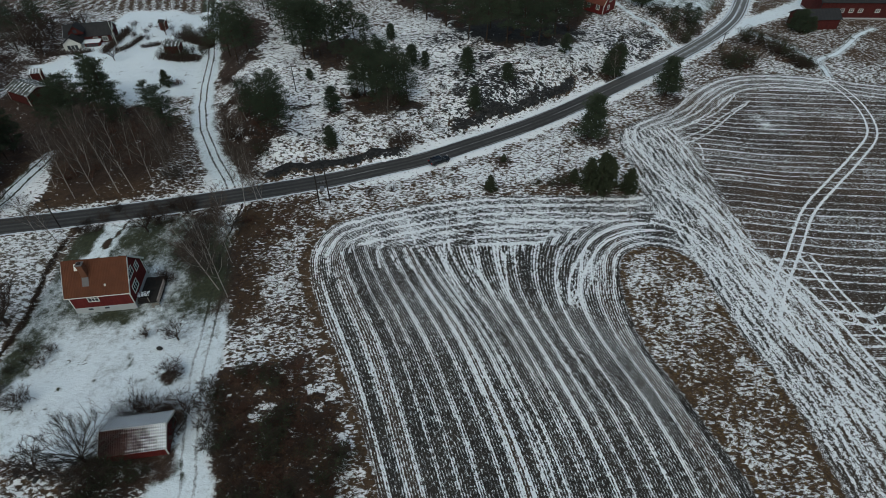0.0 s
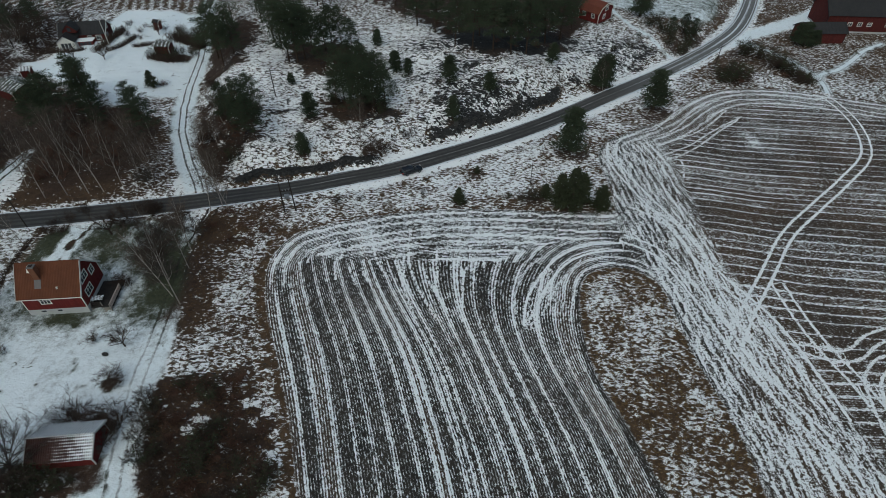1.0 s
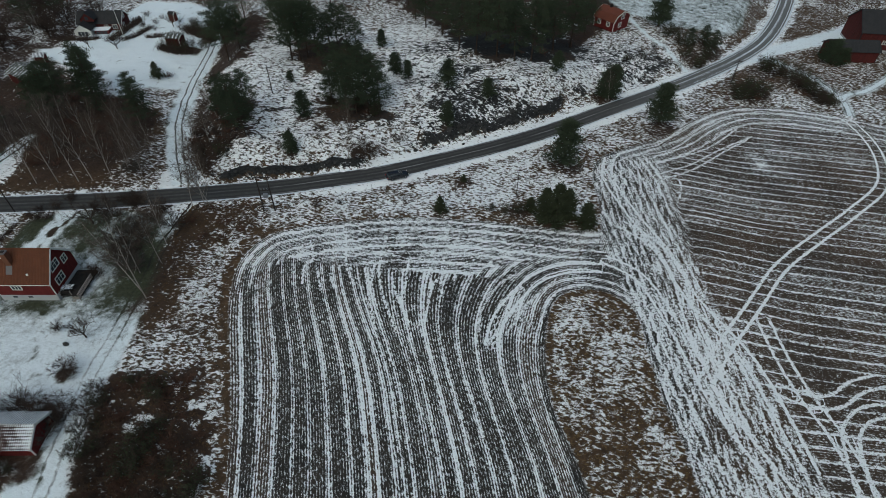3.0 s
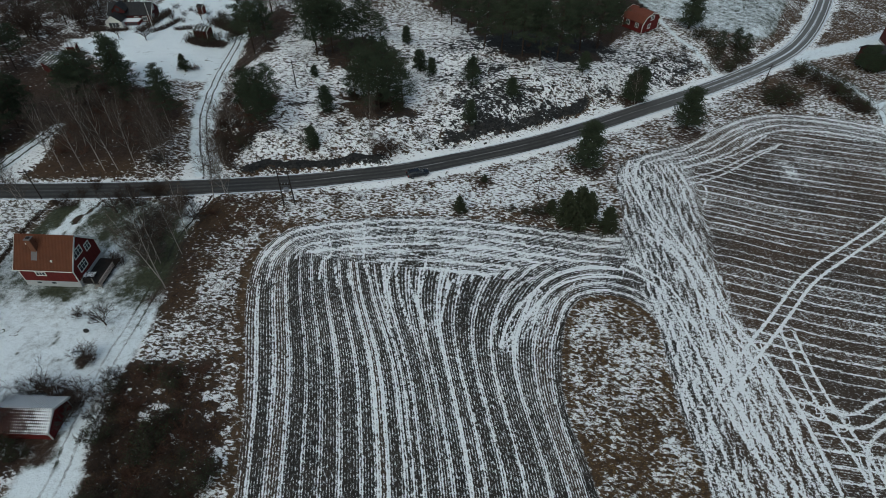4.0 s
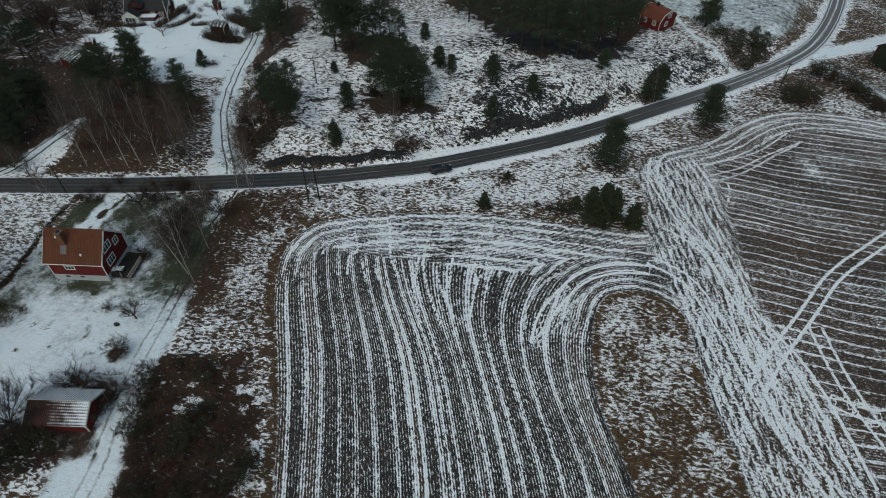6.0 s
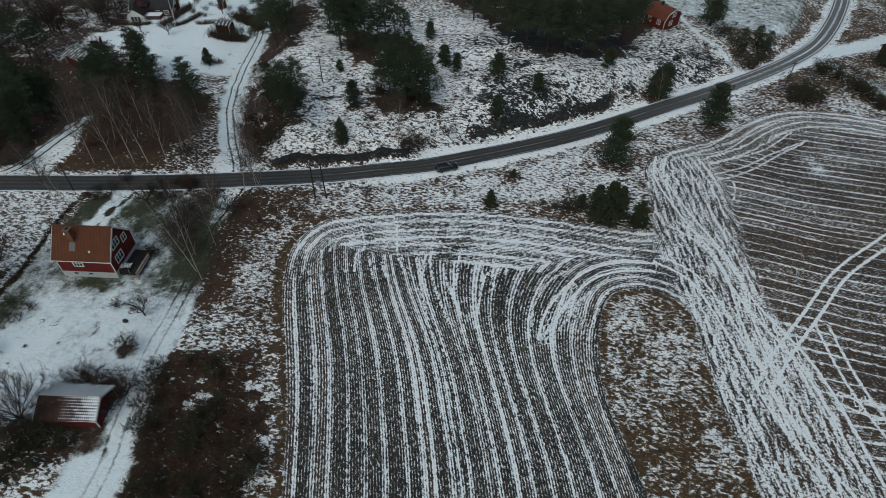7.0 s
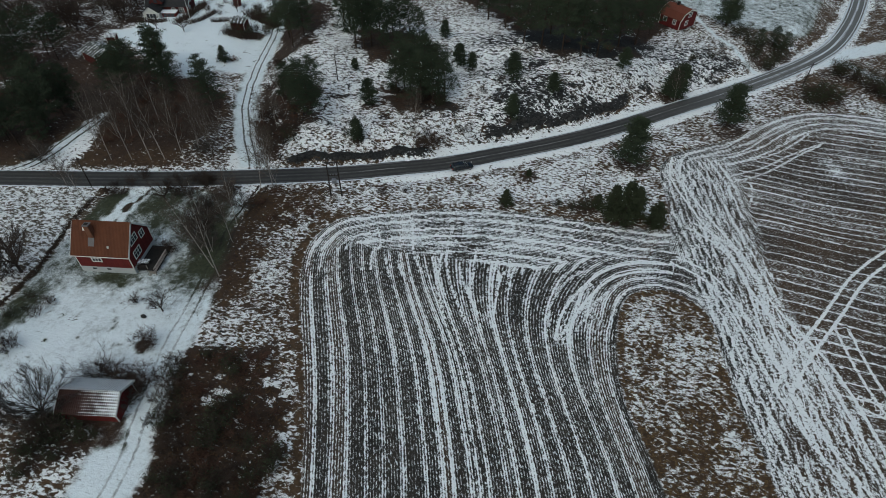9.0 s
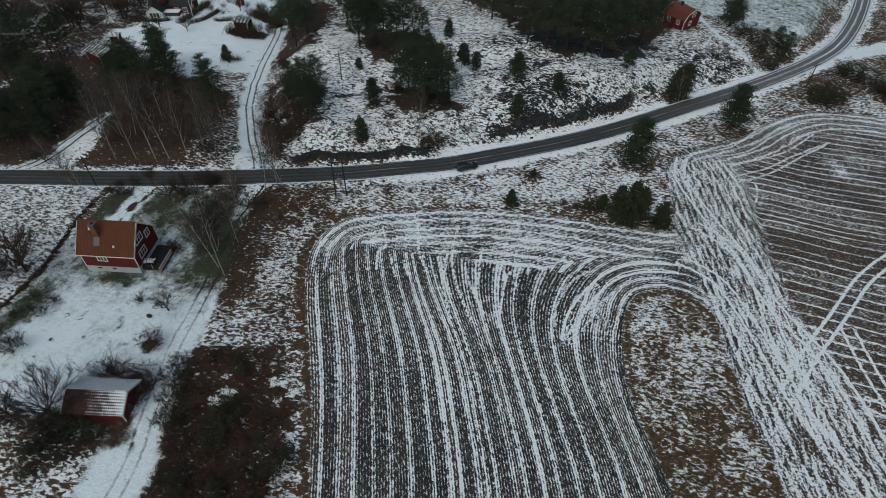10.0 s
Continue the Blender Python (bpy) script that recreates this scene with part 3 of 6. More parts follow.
snow += (0.33 + 0.7 * (clump - 0.5) + 0.36 * step(58, 50, Y) + 0.10 * step(-30, -25, X) - 0.38 * np.exp(-((X + 32.5) / 3.2) ** 2 - ((Y - 60.5) / 7) ** 2) - 0.4 * np.exp(-((X + 35.4) / 2.6) ** 2 - ((Y - 80) / 4.5) ** 2) - snow) * k
litter += (0.6 - litter) * k
k = step(-1.0, 1.5, thicket_d + 5 * (bumps(X, Y, 5) - 0.5) + 2 * (bumps(X, Y, 1.6) - 0.5))
glade = np.zeros(X.shape)
for x0, y0, rx, ry in GLADES:
    glade = np.maximum(glade, np.exp(-(((X - x0) / rx) ** 2 + ((Y - y0) / ry) ** 2) ** 1.5))
snow += (0.02 + 0.86 * glade - snow) * k
litter += (1.0 - litter) * k
k = step(-0.6, 0.8, yard_d + 1.2 * (bumps(X, Y, 3) - 0.5))
# Less snow in the north yard: grass showing, plus twig shade put into the colour.
snow += (0.87 + 0.26 * (bumps(X, Y, 4) - 0.4) - 0.10 * step(46, 54, Y) - 0.30 * step(-58, -63, X) - 0.36 * step(64, 72, Y) - snow) * k
k = step(-1.0, 1.0, lawn_d + 2.5 * (bumps(X, Y, 4) - 0.5)) * step(100, 108, Y)
snow += (1.05 - snow) * k
litter *= 1 - k
# Brown ground under the drive's birches, their shade painted in as litter and less snow.
k = np.exp(-((X + 35.6) / 3.0) ** 2 - ((Y - 65) / 8) ** 2)
litter += (0.9 - litter) * np.clip(1.4 * k, 0, 1)
snow -= 0.36 * k
snow += (0.90 - snow) * step(3.2, 2.0, drive_d) * step(56, 49, Y)
for dist, w in ((lane_d, 2.3 + 2.2 * step(97, 91, Y)), (west_lane_d, 1.5), (north_drive_d, 2.0), (path_d, 0.5), (gate_d, 1.0)):
    k = step(w + 0.8, w - 0.5, dist + 1.2 * (bumps(X, Y, 2.5) - 0.5))
    snow += (0.90 - snow) * k
    litter *= 1 - k
snow += (0.92 - snow) * step(3.4, 2.4, side_d + 0.8 * (bumps(X, Y, 3) - 0.5))
belt = inside(X, Y, [(-70, 83.2), (-57, 86.8), (-40.5, 87.2), (-39.5, 80.5), (-46, 80.5), (-57, 81), (-62.6, 76.2), (-68, 75.4)])
k = step(-0.8, 1.2, belt + 2.5 * (bumps(X, Y, 3) - 0.5)) * step(1.6, 2.4, north_drive_d)
snow += (0.32 + 0.5 * (bumps(X, Y, 2.2) - 0.5) - snow) * k
litter += (0.75 - litter) * k
k = step(-0.6, 0.9, inside(X, Y, [(-42.4, 86.4), (-38.2, 86.6), (-38.0, 80), (-37.4, 74.4), (-39.6, 74.4), (-41, 80)]) + 1.8 * (bumps(X, Y, 1.8) - 0.5))
snow += (0.80 - snow) * k
ne = step(62, 72, X) * step(140, 150, Y) * step(3.0, 4.5, side_d) * step(2.4, 3.2, d_road) * step(0.7, 1.5, gate_d) * step(0.4, 1.0, path_d)
snow += (np.minimum(snow, 0.27 + 0.6 * (clump - 0.5)) - snow) * ne
snow += (1.02 - snow) * step(4.9, 3.7, d_road + 1.3 * (bumps(X, Y, 2.2) - 0.5)) * (0.08 + 0.92 * step(-24, -6, X) - 0.35 * step(60, 72, X))
lane_snow = inside(X, Y, [(-84.5, 81.0), (-83.4, 90), (-82.2, 100), (-79.6, 94.5), (-78.2, 88), (-78.6, 83.4)])
snow += (0.86 - snow) * step(-0.8, 0.8, lane_snow + 1.5 * (bumps(X, Y, 2) - 0.5))
isle_edge = step(0.0, 0.5, isle) * step(1.5, 0.7, isle + 0.9 * (bumps(X, Y, 2) - 0.5))
snow += (0.43 + 0.42 * (bumps(X, Y, 5) - 0.5) + 0.28 * (bumps(X, Y, 1.7) - 0.5) + 0.10 * step(52, 60, Y) * step(36, 33, X) - 0.12 * step(48, 40, Y) - snow) * step(-0.3, 0.5, isle)
litter += (0.42 - litter) * step(-0.3, 0.5, isle)
edge_verge = step(1.4, 0.7, -field_out) * step(-0.2, 0.3, -field_out) * step(80, 74, Y) + isle_edge + 0.4 * step(1.6, 0.6, -field_out) * step(-0.2, 0.3, -field_out)
snow -= 0.38 * np.clip(edge_verge * (0.2 + 1.5 * bumps(X, Y, 1.8)), 0, 1)
olive = step(1.9, 1.1, -field_out + 0.8 * (bumps(X, Y, 1.6) - 0.5)) * step(-0.1, 0.3, -field_out) * step(82, 78, Y) * step(47, 53, Y) * step(-8, -12, X)
olive = np.maximum(olive, step(-0.3, 0.6, inside(X, Y, [(-24.4, 76), (-22.6, 80.2), (-17.5, 83.0), (-18.5, 81.2), (-21.2, 78.4), (-23, 74)]) + 1.2 * (bumps(X, Y, 1.4) - 0.5)))
snow += (0.06 + 0.4 * (bumps(X, Y, 1.4) - 0.4) - snow) * olive
litter -= 0.2 * olive
litter -= np.clip(edge_verge, 0, 1) * 0.2
far_field = np.maximum(step(-1, 1, inside(X, Y, [(30, 250), (44, 198), (54.3, 183), (66.5, 178), (76, 175.8), (80.6, 176.2), (85.5, 180.4), (89, 186), (92, 195), (97.4, 209), (110, 245)])), step(-1, 1, inside(X, Y, [(-170, 225), (-170, 183), (-110, 182), (-75, 184), (-75, 225)])))
snow += (0.60 - 0.30 * (X < 0) + 0.15 * (bumps(X, Y, 6) - 0.5) - snow) * far_field
far_wave = far_field * np.where(X < 0, 0.32 * np.sin((X + 0.3 * Y) * 2.1 + 3.0 * bumps(X, Y, 8)), 0.04 * np.sin(row_b * 2.6))
# Green turf round the cottage, deepened to paint in the shade of house and trees.
house_green_shade = np.exp(-(((X + 54) / 7.0) ** 2 + ((Y - 61.5) / 5.6) ** 2) ** 2) + 0.95 * np.exp(-((X + 40.0) / 4.4) ** 2 - ((Y - 63.5) / 6.5) ** 2) + 0.45 * np.exp(-((X + 41.5) / 4.0) ** 2 - ((Y - 73) / 6) ** 2) + 0.40 * np.exp(-((X + 54) / 6) ** 2 - ((Y - 76) / 4) ** 2) + 0.55 * np.exp(-((X + 62) / 2.0) ** 2 - ((Y - 48) / 5) ** 2)
green = np.clip(house_green_shade * 0.95, 0, 1)
snow -= green * (0.62 + 0.5 * (bumps(X, Y, 2) - 0.4))
mown = np.maximum(step(-0.6, 0.8, yard_d + 1.2 * (bumps(X, Y, 3) - 0.5)), step(-1, 1, lawn_d) * step(100, 108, Y))
mown = np.maximum(mown, np.clip(house_green_shade, 0, 1))
for dist, w in ((lane_d, 2.6), (west_lane_d, 1.6), (side_d, 2.6), (gate_d, 1.1), (path_d, 0.6)):
    mown = np.maximum(mown, step(w + 0.6, w - 0.4, dist))
mown = np.maximum(mown, 0.2 * step(-65, -68, X) * step(86, 82, Y) * step(20, 30, Y))
mown = np.maximum(mown, far_field * (X > 0))
mown *= step(2.8, 3.6, d_road)
ruts = np.full(X.shape, 9.0)
for dist, half in ((gate_d, 0.7), (drive_d, 0.85), (lane_d, 0.72), (west_lane_d, 0.8)):
    ruts = np.where(np.abs(dist - half) < np.abs(ruts), dist - half, ruts)
ruts = np.where((np.hypot(X + 83.0, Y - 101) < west_lane_d + 1e-3) & (west_lane_d < 4), 9.0, ruts)
rut_deep = np.clip(0.28 + 0.30 * step(7, 4, lane_d) + 0.5 * step(5, 3, west_lane_d) + 0.35 * step(64, 70, Y) * step(5, 3, drive_d), 0, 1)
patchy = np.zeros(X.shape)
for x0, y0, rx, ry in ((25.5, 67.0, 2.6, 4.2), (75.5, 113.3, 1.5, 2.6), (74.5, 116.5, 2.2, 0.7), (-12.0, 74.0, 1.2, 1.8), (10.6, 61.0, 0.7, 1.3), (9.2, 64.5, 0.6, 1.0)):
    patchy = np.maximum(patchy, np.exp(-((X - x0) / rx) ** 2 - ((Y - y0) / ry) ** 2))
rock = slope * step(0.38, 0.70, bumps(X * 0.6 + 20, Y, 5.0) + 0.35 * (bumps(X, Y, 1.6) - 0.5))
ragged = north + 2.2 * (bumps(X, Y, 3.5) - 0.5) + 1.2 * (bumps(X, Y, 1.3) - 0.5)
cut_west = step(3.0, 3.5, ragged) * step(6.0, 5.0, ragged) * step(-38, -33, X) * step(-5, -10, X)
cut_east = step(4.6, 5.4, ragged) * step(8.4, 7.0, ragged) * step(1, 6, X) * step(37, 31, X)
cut = np.maximum(cut_west, cut_east)
rock = np.clip(np.maximum(slope * (0.42 + 0.16 * step(-6, 6, X)) + rock * (0.12 + 0.22 * step(-12, 4, X)), cut * 1.5), 0, 1)
snow -= 0.85 * cut_west + 0.62 * cut_east
outcrop = slope * step(0.60, 0.76, bumps(X * 0.75 + 5, Y * 1.5 - 0.6 * X, 4.5)) * step(-30, -22, X) * step(34, 22, north) * step(4, 6, north) * 0.55
for x0, y0, rx, ry in LEDGES:
    u, v = (X - x0) * 0.86 + (Y - y0) * 0.5, (Y - y0) * 0.86 - (X - x0) * 0.5
    outcrop = np.maximum(outcrop, step(0.25, 0.55, np.exp(-(u / rx) ** 2 - (v / ry) ** 2) - 0.9 * (bumps(X, Y, 1.2) - 0.45) - 0.5 * (bumps(X, Y, 0.8) - 0.5)))
rock = np.maximum(rock, outcrop * (0.55 + 0.5 * bumps(X, Y, 1.2)))
snow -= 0.40 * outcrop
for x0, y0, r0 in SKIRTS:
    k = step(r0 * 1.15, r0 * 0.6, np.hypot(X - x0, Y - y0) + 1.6 * (bumps(X, Y, 1.7) - 0.5))
    snow += (0.16 - snow) * k
    litter += (0.9 - litter) * k
for x0, y0, rx, ry in ((-59.9, 74.4, 0.8, 1.6), (-59.2, 77.0, 0.6, 1.3), (-58.8, 79.0, 0.5, 0.9)):
    k = step(0.3, 0.6, np.exp(-((X - x0) / rx) ** 2 - ((Y - y0) / ry) ** 2) + 0.5 * (bumps(X, Y, 0.9) - 0.5))
    snow += (0.05 - snow) * k
    litter += (0.9 - litter) * k
    green *= 1 - k
fence_d = line_distance(X, Y, HEDGE_LINE)[0]
k = step(0.6, 0.2, fence_d + 0.6 * (bumps(X, Y, 1.5) - 0.5))
snow += (0.12 - snow) * k
litter += (0.7 - litter) * k

Z = land(X, Y)
rough_ground = step(0.5, -1.0, field_out) + step(0, 1, isle)
Z += (0.28 * (bumps(X, Y, 2.3) - 0.5) + 0.20 * (bumps(X, Y, 1.1) - 0.5)) * rough_ground * step(3.0, 5.0, d_road) * (1 - 0.8 * step(-1, 1, yard_d))
Z += slope * (1.3 * (bumps(X, Y, 7) - 0.5) + 0.8 * (bumps(X, Y, 3) - 0.5)) + cut * (0.5 + 0.9 * (bumps(X, Y, 1.3) - 0.3)) + 0.6 * cut_west
Z += 0.05 * np.sin(row_a * 2 * math.pi / 2.2) * step(0, 1, field) * (1 - east)
Z -= 0.30 * np.exp(-((d_road - 4.6) / 0.8) ** 2) * (north < 0) + 0.10 * step(3.2, 2.6, d_road)
Z -= 0.06 * step(0.45, 0.1, np.abs(track))
Z[np.abs(X) > 300] += 6 * bumps(X, Y, 120)[np.abs(X) > 300]

ny, nx = X.shape
idx = np.arange(nx * ny).reshape(ny, nx)
quads = np.stack([idx[:-1, :-1], idx[:-1, 1:], idx[1:, 1:], idx[1:, :-1]], -1).reshape(-1, 4)
gm = bpy.data.meshes.new("ground")
gm.vertices.add(nx * ny)
gm.vertices.foreach_set("co", np.stack([X, Y, Z], -1).astype(np.float32).ravel())
gm.loops.add(quads.size)
gm.loops.foreach_set("vertex_index", quads.astype(np.int32).ravel())
gm.polygons.add(len(quads))
gm.polygons.foreach_set("loop_start", np.arange(0, quads.size, 4, dtype=np.int32))
gm.polygons.foreach_set("use_smooth", np.ones(len(quads), bool))
gm.update()
for name, values in (("field", field), ("row_k", k_a * (1 - east) + (k_b + 60) * east), ("row_gap", gap_a * (1 - east) + gap_b * east), ("held", held_a * (1 - east) + held_b * east), ("head", field_out), ("isle", -isle), ("w_head", w_head), ("w_swirl", w_swirl),
                     ("w_band", w_band), ("east", east), ("track", track), ("snow", snow), ("litter", litter), ("green", green), ("rock", rock), ("ruts", ruts), ("rut_deep", rut_deep), ("patchy", patchy), ("far_field", far_field), ("dust", dust), ("mown", mown), ("band", band_u), ("far_wave", far_wave), ("meadow", far_field * (X > 0)), ("press", press), ("sow_u", row_a * (1 - east) + row_b * east), ("sow_v", 0.6 * (Y * (1 - east) + X * east))):
    gm.attributes.new(name, "FLOAT", "POINT").data.foreach_set("value", values.astype(np.float32).ravel())


class Earth(Shade):
    """What the fields and the open land have in common: noises, dead grass, snow on it."""

    def lay(self):
        self.p = self.place()
        self.fine = self.flat(self.noise(6.5, 2, 0.65, self.p), 3.6)
        self.low = self.noise(0.12, 3, 0.55, self.p)
        self.wob = self.math("SUBTRACT", self.noise(0.45, 3, 0.6, self.p), 0.5)
        self.wob2 = self.math("SUBTRACT", self.noise(1.8, 3, 0.6, self.p), 0.5)
        self.tuft = self.flat(self.noise(2.3, 4, 0.60, self.mapped(self.p, (0.55, 1.0, 1.0), radians(30)), 0.45), 3.8)
        patches = self.math("SUBTRACT", self.noise(0.55, 4, 0.6, self.p), 0.5)
        self.lying = self.add(self.attr("snow"), self.mul(self.math("SUBTRACT", self.low, 0.5), 0.2),
                              self.mul(self.mul(patches, 1.0), self.soft(self.attr("snow"), 0.95, 0.72)))
        self.grain = self.add(self.mul(self.tuft, 0.85), self.mul(self.fine, 0.15))
        grass = self.blend(self.flat(self.noise(1.1, 6, 0.72, self.p)), (0.028, 0.018, 0.011), (0.112, 0.068, 0.035))
        dead = self.blend(self.flat(self.noise(1.6, 6, 0.72, self.p)), (0.020, 0.013, 0.010), (0.066, 0.040, 0.026))
        self.under = self.blend(self.soft(self.add(self.attr("litter"), self.mul(self.wob, 0.7)), 0.3, 0.9), grass, dead)
        self.white_snow = self.blend(self.noise(0.6, 4, 0.6, self.p), (0.78, 0.805, 0.82), (0.90, 0.915, 0.925))
        return self

    def lerp(self, w, a, b):
        return self.add(self.mul(a, self.math("SUBTRACT", 1.0, w)), self.mul(b, w))


def land_material():
    s = Earth("snow_dusted_land", 0.9).lay()
    p = s.p
    out = s.math("SUBTRACT", s.lying, s.attr("far_wave"))
    rut = s.mul(s.soft(s.math("ABSOLUTE", s.add(s.attr("ruts"), s.mul(s.wob2, 0.7))), 0.27, 0.08), s.attr("rut_deep"))
    out = s.math("SUBTRACT", out, s.mul(rut, s.soft(s.noise(0.5, 3, 0.6, p), 0.30, 0.55, 0.6, 1.0)))
    shard = s.noise(0.95, 5, 0.66, s.mapped(p, (0.75, 1.4, 1.0), radians(-24)), 1.0)
    crack = s.soft(s.add(shard, s.mul(s.attr("rock"), 0.20)), 0.655, 0.70)
    out = s.math("SUBTRACT", out, s.mul(crack, 0.75))
    blades = s.flat(s.noise(8.0, 4, 0.72, p), 2.6)
    dapple = s.flat(s.noise(1.6, 5, 0.68, p), 2.6)
    cover_mown = s.soft(s.add(out, s.mul(blades, 0.42), s.mul(s.math("SUBTRACT", dapple, 0.5), 0.30)), 0.42, 1.18)
    cover = s.lerp(s.attr("mown"), s.soft(s.add(s.grain, out), 0.78, 1.26), cover_mown)
    turf = s.blend(s.flat(s.noise(1.7, 5, 0.7, p)), (0.022, 0.029, 0.016), (0.060, 0.063, 0.036))
    stone = s.blend(s.flat(s.noise(2.2, 6, 0.75, p), 3.4), (0.006, 0.006, 0.006), (0.036, 0.036, 0.036))
    base = s.blend(s.mul(s.attr("meadow"), 0.9), s.under, (0.07, 0.075, 0.045))
    base = s.blend(s.soft(s.add(s.attr("green"), s.mul(s.wob2, 0.5)), 0.15, 0.5), base, turf)
    base = s.blend(s.math("MAXIMUM", s.mul(crack, s.soft(s.attr("rock"), 0.0, 0.1)), s.soft(s.add(s.attr("rock"), s.mul(s.wob2, 0.6)), 0.46, 0.85)), base, stone)
    base = s.blend(s.mul(s.attr("mown"), s.soft(s.attr("litter"), 0.75, 0.55)), base, turf)
    base = s.blend(rut, base, (0.022, 0.02, 0.019))
    s.colour(s.blend(cover, base, s.blend(s.attr("mown"), s.white_snow, (0.79, 0.857, 0.892))))
    s.bump(s.add(s.mul(s.fine, 0.4), s.mul(s.tuft, 0.6)), 0.5, 0.14)
    return s.mat


def field_material():
    s = Earth("snow_dusted_tilled_soil", 0.9).lay()
    p = s.p
    speck = s.flat(s.noise(3.2, 2.4, 0.62, s.vec(s.attr("sow_u"), s.attr("sow_v")), 0.5), 3.1)
    patch = s.math("SUBTRACT", s.noise(1.5, 2, 0.6, s.mapped(s.vec(s.attr("sow_u"), s.attr("sow_v")), (1.0, 0.7, 1.0))), 0.5)

    def rows(u, period, width, spread_, comb, base, gain, comb_gain, wander=0.5):
        """How much snow lies on drilled rows: white wheel lines between darker fine drills."""
        uu = s.add(u, s.mul(s.wob, wander), s.mul(s.wob2, 0.30))
        cell = s.math("DIVIDE", uu, period)
        luck = s.white(s.math("FLOOR", cell))
        off = s.math("ABSOLUTE", s.math("SUBTRACT", s.math("FRACT", cell), s.math("MULTIPLY_ADD", luck, 0.22, 0.39)))
        wide = s.math("MULTIPLY_ADD", s.white(s.add(s.math("FLOOR", cell), 31.0)), width, width * 0.45)
        line = s.soft(s.math("SUBTRACT", off, wide), spread_, -spread_ * 0.4)
        drill = s.math("SINE", s.mul(s.add(u, s.mul(s.wob2, 0.15)), 2 * math.pi / comb))
        tint = s.mul(s.math("SUBTRACT", s.white(s.add(s.math("FLOOR", cell), 7.0)), 0.5), 0.16)
        kept = s.soft(s.add(s.low, s.mul(luck, 0.35)), 0.35, 0.85, 0.62, 1.15)
        return s.add(base, s.mul(s.mul(line, gain), kept), s.mul(drill, comb_gain), s.mul(s.math("SUBTRACT", s.low, 0.5), 0.5), tint)

    # The long rows: snow lines at their own places, fine drills between them.
    sway = s.add(s.mul(s.wob, 0.35), s.mul(s.wob2, 0.60))
    number = s.add(s.attr("row_k"), s.math("DIVIDE", sway, s.attr("row_gap")))
    nearest = s.math("ROUND", number)
    off = s.mul(s.math("ABSOLUTE", s.math("SUBTRACT", number, nearest)), s.attr("row_gap"))
    half = s.lerp(s.attr("east"), s.math("MULTIPLY_ADD", s.white(nearest), 0.15, 0.17), s.math("MULTIPLY_ADD", s.white(nearest), 0.07, 0.06))
    line = s.soft(s.math("SUBTRACT", off, half), 0.26, -0.14)
    drill = s.math("SINE", s.mul(s.add(s.attr("sow_u"), s.mul(s.wob2, 0.12)), 2 * math.pi / 0.36))
    strip_luck = s.white(s.add(s.math("FLOOR", number), 17.0))
    kept = s.mul(s.attr("held"), s.soft(s.low, 0.3, 0.7, 0.88, 1.08))
    d = s.add(s.lerp(s.attr("east"), 0.125, 0.07), s.mul(patch, 0.55), s.mul(s.mul(line, s.lerp(s.attr("east"), 0.60, 0.68)), kept), s.mul(drill, s.lerp(s.attr("east"), 0.27, 0.12)), s.mul(s.math("SUBTRACT", s.low, 0.5), 0.45), s.mul(s.math("SUBTRACT", strip_luck, 0.5), 0.22))
    h = rows(s.attr("head"), 2.1, 0.13, 0.12, 0.38, 0.17, 0.50, 0.22, 1.7)
    near_isle = s.soft(s.math("SUBTRACT", s.attr("isle"), s.attr("head")), -0.5, 0.5)
    hh = s.lerp(near_isle, rows(s.attr("isle"), 1.8, 0.13, 0.12, 0.38, 0.15, 0.52, 0.22, 0.8), h)
    d = s.lerp(s.attr("w_head"), d, hh)
    d = s.lerp(s.attr("w_swirl"), d, h)
    streak = s.flat(s.noise(1.5, 4, 0.62, s.mapped(p, (1.0, 0.16, 1.0), radians(-14)), 0.3), 3.8)
    bd = s.add(s.mul(rows(s.attr("band"), 1.25, 0.15, 0.20, 0.40, 0.14, 0.46, 0.06, 1.2), 0.8), s.mul(streak, 0.66), -0.12)
    d = s.add(s.lerp(s.attr("w_band"), d, bd), s.attr("dust"), s.mul(s.math("SUBTRACT", s.noise(0.9, 4, 0.65, p), 0.5), 0.42))
    wheel = s.soft(s.math("ABSOLUTE", s.add(s.attr("track"), s.mul(s.wob2, 0.5))), 0.36, 0.12)
    d = s.math("MAXIMUM", s.add(d, s.mul(s.attr("patchy"), 0.40)), s.mul(wheel, s.attr("press")))
    infield = s.soft(s.add(s.attr("field"), s.mul(s.wob2, 0.7)), -0.15, 0.2)
    grain_in = s.add(s.mul(s.lerp(s.attr("w_band"), speck, s.flat(s.noise(2.6, 3, 0.62, p), 4.4)), 0.62), s.mul(s.fine, 0.38))
    cover = s.lerp(infield, s.soft(s.add(s.grain, s.lying), 0.78, 1.26), s.soft(s.add(grain_in, d), 0.62, 1.20))
    soil = s.blend(s.flat(s.noise(0.22, 4, 0.6, p)), (0.013, 0.0122, 0.011), (0.046, 0.037, 0.029))
    soil = s.blend(s.mul(s.flat(s.noise(3.0, 4, 0.7, p)), 0.4), soil, (0.038, 0.034, 0.029))
    soil = s.blend(s.soft(strip_luck, 0.60, 0.8, 0.0, 0.8), soil, (0.062, 0.043, 0.031))
    soil = s.blend(s.mul(s.attr("east"), s.soft(s.noise(0.06, 3, 0.6, p), 0.38, 0.62, 0.45, 1.0)), soil, (0.070, 0.046, 0.030))
    s.colour(s.blend(cover, s.blend(infield, s.under, soil), s.white_snow))
